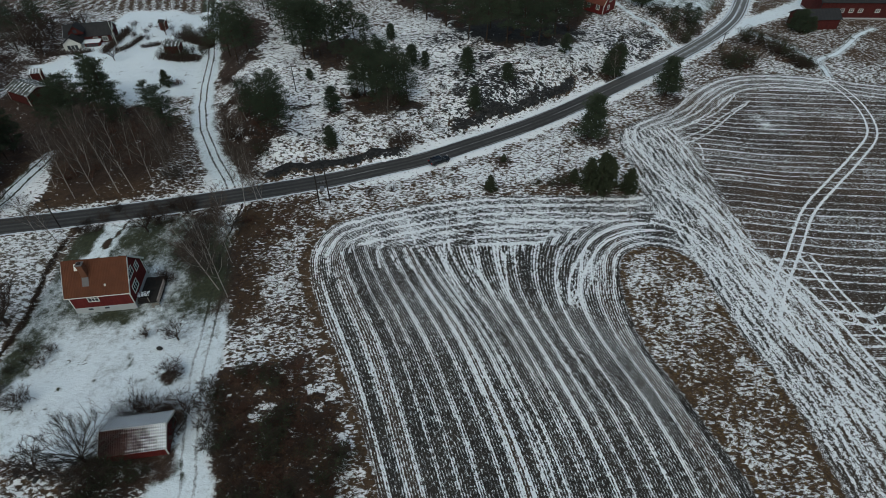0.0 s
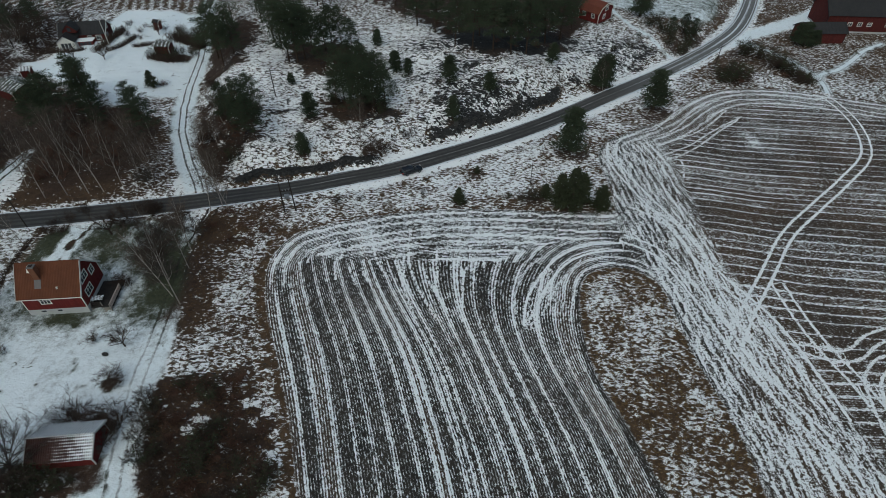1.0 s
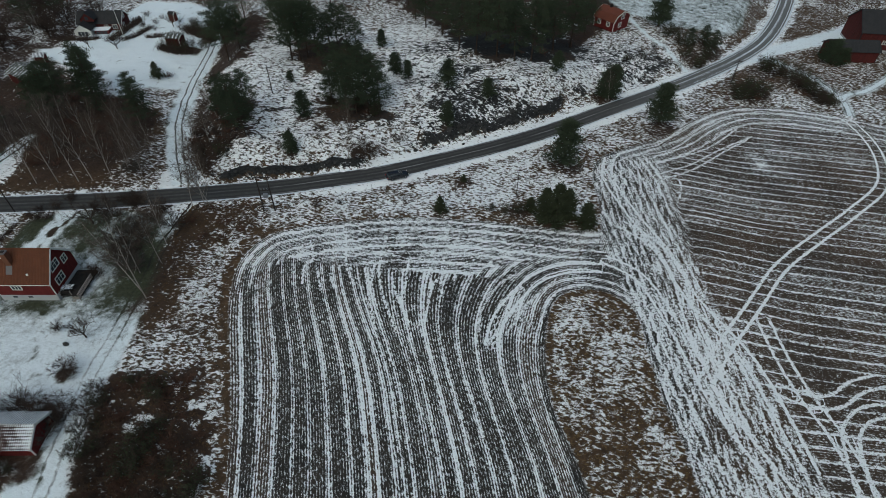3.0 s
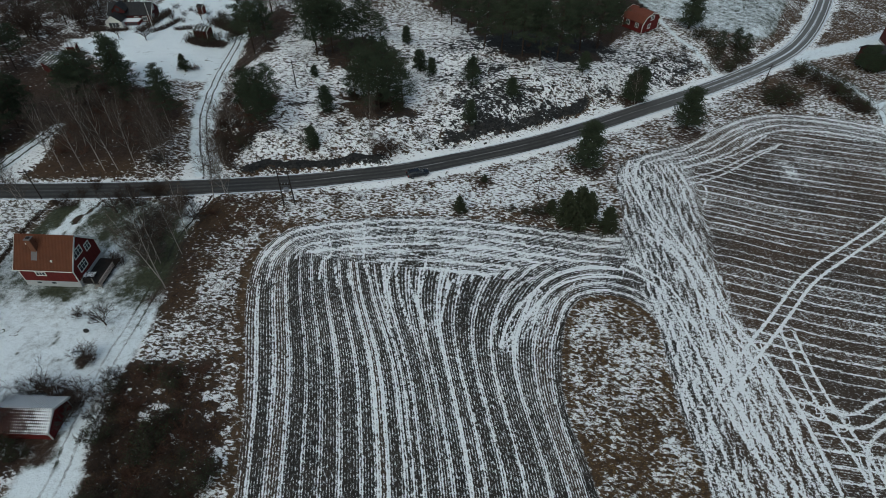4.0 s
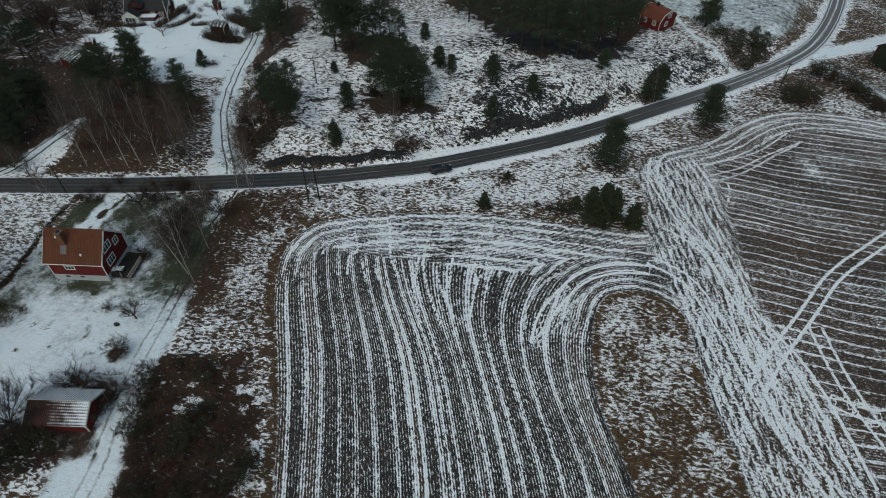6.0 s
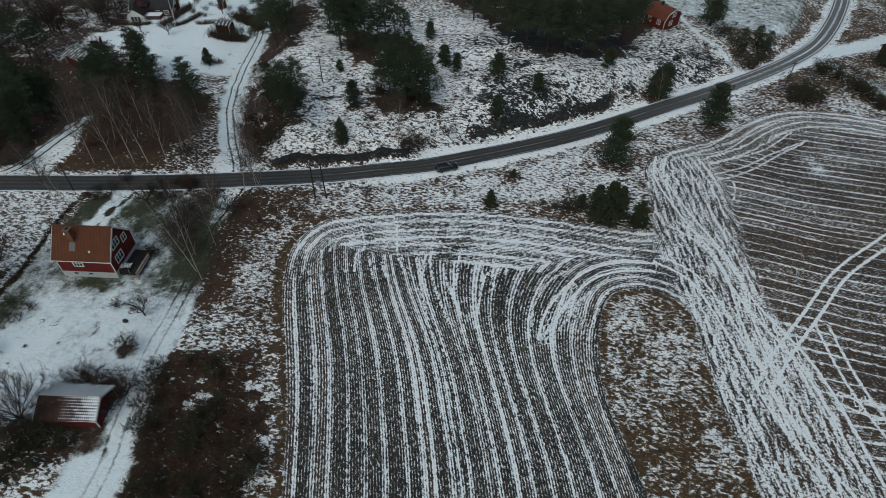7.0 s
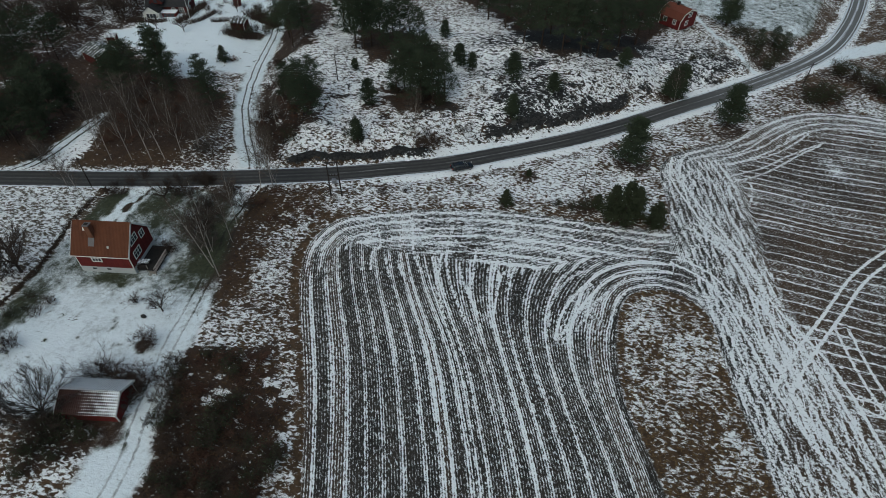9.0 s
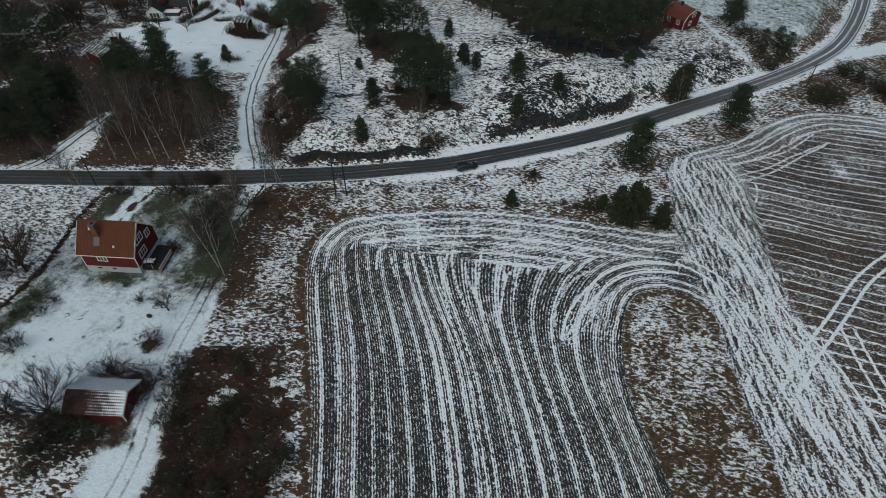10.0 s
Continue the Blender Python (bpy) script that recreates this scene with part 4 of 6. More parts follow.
    s.bump(s.add(s.mul(s.fine, 0.5), s.mul(speck, 0.5)), 0.5, 0.12)
    return s.mat


gm.materials.append(land_material())
gm.materials.append(field_material())
tilled = (field > -0.9).ravel()[quads].any(1)
gm.polygons.foreach_set("material_index", tilled.astype(np.int32))
tagged(new("ground", gm), "snow-dusted fields, meadow, woodland floor and rocky slope", "ground", kind="structure")


def height(x, y):
    """The ground's height at a place."""
    i = int(np.clip(np.searchsorted(gx, x) - 1, 0, nx - 2))
    j = int(np.clip(np.searchsorted(gy, y) - 1, 0, ny - 2))
    u, v = (x - gx[i]) / (gx[i + 1] - gx[i]), (y - gy[j]) / (gy[j + 1] - gy[j])
    return float((Z[j, i] * (1 - u) + Z[j, i + 1] * u) * (1 - v) + (Z[j + 1, i] * (1 - u) + Z[j + 1, i + 1] * u) * v)


# ---- road ----
def road_material():
    s = Shade("wet_worn_asphalt", 0.55)
    p = s.place()
    u = s.add(s.attr("across"), s.mul(s.math("SUBTRACT", s.noise(0.5, 3, 0.6, p), 0.5), 0.35))
    au = s.math("ABSOLUTE", u)
    wheel = s.soft(s.math("ABSOLUTE", s.math("SUBTRACT", s.math("ABSOLUTE", s.math("SUBTRACT", au, 1.15)), 0.62)), 0.42, 0.12)
    n = s.add(s.mul(s.flat(s.noise(0.8, 5, 0.7, s.mapped(p, (1, 1, 1)))), 0.6), s.mul(s.flat(s.noise(6, 4, 0.7, p)), 0.4))
    col = s.blend(n, (0.038, 0.037, 0.036), (0.085, 0.083, 0.080))
    col = s.blend(s.mul(wheel, 0.75), col, (0.026, 0.0255, 0.025))
    grey = s.attr("worn")
    ridge_line = s.soft(s.math("ABSOLUTE", s.add(u, -0.05)), 0.20, 0.02)
    lane_line = s.soft(s.math("ABSOLUTE", s.math("SUBTRACT", s.math("ABSOLUTE", u), 2.02)), 0.22, 0.04)
    broken = s.soft(s.noise(0.35, 4, 0.6, s.vec(s.mul(u, 1.5), s.mul(s.attr("along"), 0.25))), 0.40, 0.60)
    col = s.blend(s.mul(s.mul(s.add(ridge_line, s.mul(lane_line, 0.7)), broken), s.soft(s.attr("along"), 150.0, 185.0, 0.15, 0.75)), col, (0.30, 0.30, 0.30))
    col = s.blend(s.mul(grey, 0.65), col, (0.17, 0.168, 0.165))
    streak = s.flat(s.noise(1.0, 4, 0.65, s.vec(s.mul(u, 3.2), s.mul(s.attr("along"), 0.03))), 3.0)
    crown = s.soft(s.math("ABSOLUTE", s.math("SUBTRACT", s.math("ABSOLUTE", s.math("SUBTRACT", au, 0.9)), 0.75)), 0.30, 0.0)
    lying = s.add(s.soft(au, 1.9, 2.6, 0.0, 0.95), s.mul(s.add(s.mul(crown, 0.5), s.mul(streak, 0.62)), grey))
    slush = s.soft(s.add(s.mul(n, 0.5), 0.25, lying), 1.0, 1.3)
    s.colour(s.blend(slush, col, (0.62, 0.66, 0.70)))
    s.put(s.bsdf.inputs["Roughness"], s.add(0.78, s.mul(wheel, -0.12)))
    s.bump(n, 0.25, 0.02)
    return s.mat


def ribbon(name, line, widths, lift, material):
    """A strip of road along a line, lying on the land."""
    verts, faces, across, along = [], [], [], []
    m, reach = len(widths), 0.0
    for i, p in enumerate(line):
        a, b = line[max(i - 1, 0)], line[min(i + 1, len(line) - 1)]
        n = math.hypot(b[0] - a[0], b[1] - a[1])
        reach += math.hypot(p[0] - line[max(i - 1, 0)][0], p[1] - line[max(i - 1, 0)][1])
        for w in widths:
            x, y = p[0] - (b[1] - a[1]) / n * w, p[1] + (b[0] - a[0]) / n * w
            z = float(land(np.array([x]), np.array([y]))[0])
            verts.append((x, y, z + lift - 0.012 * w * w))
            across.append(w)
            along.append(reach)
    for i in range(len(line) - 1):
        for j in range(m - 1):
            faces.append((i * m + j + 1, i * m + j, (i + 1) * m + j, (i + 1) * m + j + 1))
    me = mesh_of(name, verts, faces, material, True)
    me.attributes.new("across", "FLOAT", "POINT").data.foreach_set("value", across)
    me.attributes.new("along", "FLOAT", "POINT").data.foreach_set("value", along)
    worn_by = step(30, 75, np.array([v[0] for v in verts]))
    me.attributes.new("worn", "FLOAT", "POINT").data.foreach_set("value", worn_by.astype(np.float32))
    return me


road_line = curve(ROAD, 10)
tagged(new("road", ribbon("road", road_line, [-2.7, -2.5, -2, -1.3, -0.6, 0, 0.6, 1.3, 2, 2.5, 2.7], 0.06, road_material())),
       "wet dark asphalt country road with slushy snow edges", "road", kind="structure")


# ---- buildings ----
def merged(name, pieces, material):
    """One mesh out of several boxes, given by their corners."""
    verts, faces = [], []
    for lo, hi in pieces:
        k = len(verts)
        verts += [(x, y, z) for x in (lo[0], hi[0]) for y in (lo[1], hi[1]) for z in (lo[2], hi[2])]
        faces += [tuple(k + i for i in f) for f in ((0, 1, 3, 2), (4, 6, 7, 5), (0, 4, 5, 1), (2, 3, 7, 6), (0, 2, 6, 4), (1, 5, 7, 3))]
    return mesh_of(name, verts, faces, material)


def window(parent, side, along, sill, w, h, lights=2, L=0, D=0):
    """A casement in a white frame on one side of a house: frame, glazing bars, panes."""
    turn = {"front": (0, -D / 2, 0), "back": (0, D / 2, 180), "right": (L / 2, 0, 90), "left": (-L / 2, 0, -90)}[side]
    m = pose(turn[0], turn[1], 0, 0, 0, turn[2]) @ pose(along, 0, sill)
    b = 0.13
    frame_me = merged("frame", [((-w / 2 - b, -0.07, -b), (w / 2 + b, 0.02, 0)), ((-w / 2 - b, -0.07, h), (w / 2 + b, 0.02, h + b)),
                                ((-w / 2 - b, -0.07, 0), (-w / 2, 0.02, h)), ((w / 2, -0.07, 0), (w / 2 + b, 0.02, h))], M_WHITE)
    win = part("window", frame_me, parent, "white-painted casement", m)
    step_w = w / lights
    for i in range(lights):
        part("pane", box((-w / 2 + i * step_w, -0.015, 0), (-w / 2 + (i + 1) * step_w, 0.01, h), M_PANE), win)
        if i:
            part("glazing_bar", box((-w / 2 + i * step_w - 0.04, -0.06, 0), (-w / 2 + i * step_w + 0.04, -0.017, h), M_WHITE), win)
    part("glazing_bar", box((-w / 2, -0.05, h * 0.62 - 0.025), (w / 2, -0.018, h * 0.62 + 0.025), M_WHITE), win)
    return win


def slope_slab(y0, z0, y1, z1, x0, x1, thick, material, name):
    """A roof plane between eave and ridge."""
    n = Vector((0, -(z1 - z0), y1 - y0)).normalized() * thick
    if n.z < 0:
        n = -n
    return prism([(y0, z0), (y1, z1), (y1 + n.y, z1 + n.z), (y0 + n.y, z0 + n.z)], x0, x1, material, name)


def house(name, x, y, turn, L, D, eave, ridge, walls, roof, label, category="house", z=None, plinth=0.0, over=0.32, back=None, knee=None, windows=(), trim=M_WHITE):
    z = height(x, y) if z is None else z
    top = thing(name, pose(x, y, z, 0, 0, turn), label, category)
    l, d = L / 2 - over, D / 2 - over
    edge = [(-D / 2, eave), (0, ridge), (D / 2, eave)]
    if knee:
        edge = [(-D / 2, eave), (-knee[0], knee[1]), (0, ridge), (knee[0], knee[1]), (D / 2, eave)]
    drop = (ridge - eave) / (D / 2) * over if not knee else (knee[1] - eave) / (D / 2 - knee[0]) * over
    outline = [(-d, plinth), (d, plinth), (d, eave + drop - 0.02)] + [(a * 0.985, b - 0.03) for a, b in edge[1:-1]][::-1] + [(-d, eave + drop - 0.02)]
    part("wall", prism(outline, -l, l, walls), top)
    if plinth:
        part("plinth", box((-l - 0.03, -d - 0.03, -0.8), (l + 0.03, d + 0.03, plinth + 0.02), M_PLINTH), top, "grey rendered plinth")
    for (a0, b0), (a1, b1) in zip(edge, edge[1:]):
        front = a0 < -0.01
        lo, hi = ((a0, b0), (a1, b1)) if front else ((a1, b1), (a0, b0))
        slab = part("roof", slope_slab(*lo, *hi, -L / 2, L / 2, 0.12, roof if front or back is None else back, "roof"), top, "" if front or back is None else "ribbed grey sheet metal roof side")
        for sx in (-1, 1):
            x0 = sx * L / 2
            part("barge_board", slope_slab(lo[0], lo[1] - 0.16, hi[0], hi[1] - 0.16, min(x0, x0 + sx * 0.05), max(x0, x0 + sx * 0.05), 0.30, trim, "barge_board"), slab)
    for sx in (-1, 1):
        for sy in (-1, 1):
            cx, cy = sx * l, sy * d
            part("corner_board", merged("corner_board", [((cx - 0.10 if sx > 0 else cx - 0.03, cy - 0.10 if sy > 0 else cy - 0.03, plinth + 0.02),
                                                          (cx + 0.03 if sx > 0 else cx + 0.10, cy + 0.03 if sy > 0 else cy + 0.10, eave + drop - 0.1))], trim), top)
    for side, along, sill, w, h, lights in windows:
        window(top, side, along, sill, w, h, lights, 2 * l, 2 * d)
    return top


cottage = house("cottage", -54.15, 62.84, 7.4, 9.9, 8.0, 3.68, 7.95, M_RED, M_TILE, "red board cottage with a rust-brown tiled roof", z=-1.43, plinth=0.95,
                windows=[("front", -1.1, 2.3, 1.45, 1.05, 3), ("right", -0.85, 4.5, 2.0, 1.25, 3), ("right", 1.6, 3.7, 1.1, 1.2, 2), ("right", -1.25, 1.85, 1.9, 1.35, 3), ("left", 0, 2.0, 1.2, 1.2, 2), ("back", -2, 2.2, 1.2, 1.2, 2), ("back", 2, 2.2, 1.2, 1.2, 2)])
part("eave_board", box((-4.95, -4.04, 3.50), (4.95, -3.97, 3.70), M_WHITE), cottage, "white eave board")
chimney = part("chimney", box((-1.95, -2.0, 4.6), (-1.05, -1.1, 8.5), M_BRICK, 0.03), cottage, "brown sheet-clad chimney")
part("cap", box((-2.03, -2.08, 8.5), (-0.97, -1.02, 8.62), M_FLASH, 0.02), chimney)
part("flue", box((-1.75, -1.8, 8.62), (-1.25, -1.3, 8.78), M_POLE, 0.02), chimney)
part("flashing", prism([(-2.95, 4.93), (-1.95, 6.02), (-1.95, 6.10), (-2.95, 5.01)], -2.0, -1.0, M_FLASH), chimney, "grey metal apron below the chimney")
hatch = part("roof_hatch", prism([(-1.2, 6.84), (-0.5, 7.60), (-0.55, 7.70), (-1.25, 6.94)], -3.0, -2.2, M_WHITE), cottage, "white-framed roof hatch")
part("pane", prism([(-1.12, 6.98), (-0.62, 7.52), (-0.65, 7.58), (-1.15, 7.04)], -2.9, -2.3, M_PANE), hatch)
part("vent", box((1.25, -3.1, 4.7), (1.55, -2.85, 5.15), M_WHITE, 0.03), cottage, "small white roof vent")
for vx in (-2.3, 0.2):
    part("cellar_window", box((vx - 0.35, -3.76, 0.42), (vx + 0.35, -3.68, 0.72), M_PANE), cottage, "small dark cellar window")

deck = thing("deck", pose(-54.15, 62.84, -1.43, 0, 0, 7.4), "dark wooden deck with a pale railing beside a cottage", "deck")
part("platform", box((4.75, -3.3, 0.25), (8.3, 2.6, 0.42), M_DECK, 0.02), deck)
for k in range(16):
    part("plank", box((4.78, -3.28 + k * 0.367, 0.424), (8.28, -2.94 + k * 0.367, 0.46), M_DECK), deck)
for px, py in ((4.9, -3.2), (6.6, -3.2), (8.25, -3.9), (8.25, -2.3), (8.25, -0.8), (8.25, 0.7)):
    part("post", box((px - 0.06, py - 0.06, -0.6), (px + 0.06, py + 0.06, 1.42), M_RAIL), deck)
part("handrail", box((4.85, -3.26, 1.34), (6.65, -3.16, 1.41), M_POLE), deck)
for hz in (0.62, 1.36):
    part("handrail", box((8.19, -4.0, hz), (8.31, 0.8, hz + 0.09), M_PALERAIL), deck, "pale grey wooden rail")
for k in range(20):
    part("baluster", box((8.23, -3.85 + k * 0.235, 0.71), (8.28, -3.77 + k * 0.235, 1.36), M_PALERAIL), deck)
part("stair", merged("stair", [((6.9, -3.7, -0.05), (8.1, -3.3, 0.12)), ((6.9, -4.1, -0.35), (8.1, -3.7, -0.18))], M_RAIL), deck)
table = thing("garden_table", pose(-48.35, 61.55, -0.97, 0, 0, 12), "dark garden table with snow on its top, on a deck", "table")
part("tabletop", box((-0.95, -0.55, 0.68), (0.95, 0.55, 0.74), M_SNOWTOP, 0.02), table, "tabletop under thin snow")
for px, py in ((-0.8, -0.4), (0.8, -0.4), (-0.8, 0.4), (0.8, 0.4)):
    part("leg", box((px - 0.04, py - 0.04, 0), (px + 0.04, py + 0.04, 0.68), M_POLE), table)
bench = thing("garden_bench", pose(-48.2, 60.55, -0.97, 0, 0, 12), "dark slatted garden bench beside a table", "bench")
for k in range(4):
    part("slat", box((-0.8, -0.2 + k * 0.11, 0.42), (0.8, -0.12 + k * 0.11, 0.46), M_POLE), bench)
for px in (-0.65, 0.65):
    part("leg", box((px - 0.04, -0.2, 0), (px + 0.04, 0.2, 0.42), M_POLE), bench)

house("shed", -38.35, 35.75, 8.4, 8.1, 5.4, 2.0, 3.55, M_RED, M_SNOWTILE, "low old red shed with snow on its tiles", "shed", z=-0.40, over=0.28, back=M_TIN, windows=[("left", 0, 0.7, 0.6, 0.5, 1)])

farm = house("farm_cottage", 48.3, 173.0, -43.4, 7.4, 7.4, 2.55, 5.0, M_RED, M_FARTILE, "red board cottage with a gambrel roof", z=4.5, plinth=0.0, knee=(2.5, 4.15), over=0.3,
             windows=[("front", -1.6, 1.2, 0.9, 1.1, 2), ("front", 1.5, 1.2, 0.9, 1.1, 2), ("right", 0.3, 3.0, 1.2, 1.1, 2), ("right", -0.6, 0.9, 1.0, 1.1, 2)])
part("chimney", box((-1.2, -0.3, 4.5), (-0.6, 0.3, 5.9), M_POLE, 0.03), farm, "dark chimney")

villa = house("villa", -100.6, 160.2, 12.0, 13.0, 6.8, 3.0, 5.6, M_DARKRED, M_DARKROOF, "red house with a dark roof and a white bay", z=0.3, plinth=0.4,
              windows=[("front", 4.2, 1.5, 1.2, 1.1, 2), ("front", 1.8, 1.5, 1.0, 1.1, 2), ("right", 0, 3.6, 0.9, 1.1, 2), ("right", -1.5, 1.4, 1.0, 1.2, 2)])
bay = part("bay", prism([(-2.3, 0), (2.3, 0), (2.3, 2.7), (0, 4.3), (-2.3, 2.7)], 0, 3.6, M_WHITE), villa, "white gabled bay with a row of windows", pose(-3.6, -3.3, 0, 0, 0, -90))
for sy in (-1, 1):
    part("roof", slope_slab(sy * 2.6, 2.55, 0, 4.4, -0.2, 3.9, 0.12, M_DARKROOF, "roof"), bay)
for k in range(3):
    part("pane", box((3.60, -1.35 + k * 0.95, 1.0), (3.64, -0.55 + k * 0.95, 2.3), M_PANE), bay)
dormer = part("dormer", prism([(-1.9, 0), (1.9, 0), (1.9, 0.6), (0, 2.3), (-1.9, 0.6)], 0, 3.2, M_DARKRED), villa, "", pose(-2.6, -0.6, 4.0, 0, 0, -90))
for sy in (-1, 1):
    part("roof", slope_slab(sy * 2.1, 0.45, 0, 2.4, -0.2, 3.4, 0.12, M_DARKROOF, "roof"), dormer)
part("pane", box((3.20, -0.45, 0.4), (3.24, 0.45, 1.4), M_PANE), dormer)
porch = part("porch", box((-0.9, -5.6, 0), (3.0, -3.45, 2.1), M_RED, 0.02), villa, "red glazed porch")
part("roof", box((-1.2, -5.9, 2.1), (3.3, -3.4, 2.28), worn("snowy_porch_roof", (0.3, 0.31, 0.32), (0.5, 0.5, 0.5), 2.0, snow=0.75), 0.04), porch, "flat porch roof under snow")
for k in range(3):
    part("pane", box((-0.5 + k * 1.1, -5.64, 0.95), (0.35 + k * 1.1, -5.6, 1.8), M_PANE), porch)

house("outhouse", -82.4, 167.2, -8, 2.0, 2.0, 2.1, 2.7, M_RED, M_DARKROOF, "tiny red board outhouse on a snowy lawn", "outhouse", over=0.15)
house("carport", -74.4, 152.4, 4, 4.6, 4.2, 2.2, 2.75, M_DARKRED, M_MOSSROOF, "dark shed with snow patches on its roof", "shed", over=0.3)
house("barn_shed", -99.8, 125.4, -26, 8.0, 6.6, 2.6, 3.7, M_DARKRED, M_MOSSROOF, "red shed with a snow-patched sheet roof", "shed")
house("tool_shed", -103.4, 135.2, 14, 2.8, 2.4, 2.0, 2.7, M_DARKRED, M_TIN, "small red tool shed", "shed", over=0.2)
house("stable", 113.6, 170.6, 3, 13.0, 6.6, 2.9, 5.0, M_DARKRED, M_DARKROOF, "low red outbuilding with a dark felt roof", "outbuilding", trim=M_DARKROOF)
# The barn's shadowed walls are painted in with the darker red.
house("barn", 140.6, 181.0, -2, 46.0, 12.0, 5.0, 9.5, M_DARKRED, M_DARKROOF, "long dark red barn with small white windows", "barn", plinth=0.5, trim=M_DARKROOF,
      windows=[("front", a, 2.2, 1.1, 0.9, 2) for a in (-15.8, -13.0, -10.2, -5.0)])


# ---- poles ----
def pole(x, y, tall, label, arm=1.2, radius=0.13):
    p = thing("utility_pole", pose(x, y, height(x, y) - 0.3, 0, 0, 25), label, "utility pole", "poles of the overhead line")
    t = Twigs(1)
    t.tube([Vector((0, 0, 0)), Vector((0, 0, tall * 0.5)), Vector((0, 0, tall + 0.3))], [radius, radius * 0.85, radius * 0.65], 8)
    part("post", t.mesh("post", M_POLE), p)
    if arm:
        bar = part("crossarm", box((-arm, -0.06, tall - 0.35), (arm, 0.06, tall - 0.22), M_POLE), p)
        for sx in (-0.9, 0, 0.9):
            part("insulator", box((sx * arm - 0.05, -0.05, tall - 0.22), (sx * arm + 0.05, 0.05, tall - 0.02), M_STEEL, 0.02), bar)
    return p


pole(-33.6, 121.0, 6.9, "dark wooden utility pole with a crossarm on a slope")
pole(77.8, 150.0, 6.6, "dark wooden utility pole beside a road")
pole(-70.3, 78.3, 7.0, "dark wooden utility pole beside a road")
pole(24.5, 94.8, 6.2, "thin dark wooden pole beside bushes", 0, 0.08)
twin_pole = thing("transformer_pole", pose(-22.05, 84.9, height(-22, 85) - 0.3, 0, 0, 12), "two tarred poles carrying a small transformer", "utility pole")
for sx in (-1, 1):
    t = Twigs(2)
    t.tube([Vector((sx * 1.05, 0, 0)), Vector((sx * 1.0, 0, 4)), Vector((sx * 0.95, 0, 8.4))], [0.15, 0.13, 0.1], 8)
    part("post", t.mesh("post", M_POLE), twin_pole)
part("crossarm", box((-1.6, -0.08, 7.95), (1.6, 0.08, 8.12), M_POLE), twin_pole)
part("crossarm", box((-1.1, -0.08, 5.1), (1.1, 0.08, 5.25), M_POLE), twin_pole)
for sx in (-1.4, -0.5, 0.5, 1.4):
    part("insulator", box((sx - 0.05, -0.05, 8.12), (sx + 0.05, 0.05, 8.34), M_STEEL, 0.02), twin_pole)
for sx in (-0.55, 0.0, 0.55):
    part("insulator", box((sx - 0.06, -0.06, 5.25), (sx + 0.06, 0.06, 5.55), M_STEEL, 0.02), twin_pole)
part("transformer", box((-0.42, -0.35, 3.5), (0.42, 0.3, 4.3), M_STEEL, 0.05), twin_pole, "grey steel transformer box")
flag = thing("flagpole", pose(-89.2, 151.4, height(-89.2, 151.4)), "bare white flagpole on a lawn", "flagpole")
t = Twigs(3)
t.tube([Vector((0, 0, 0)), Vector((0, 0, 4.5)), Vector((0, 0, 9.0))], [0.09, 0.07, 0.04], 8)
part("shaft", t.mesh("shaft", M_WHITE), flag)
part("knob", box((-0.08, -0.08, 9.0), (0.08, 0.08, 9.16), M_STEEL, 0.04), flag)


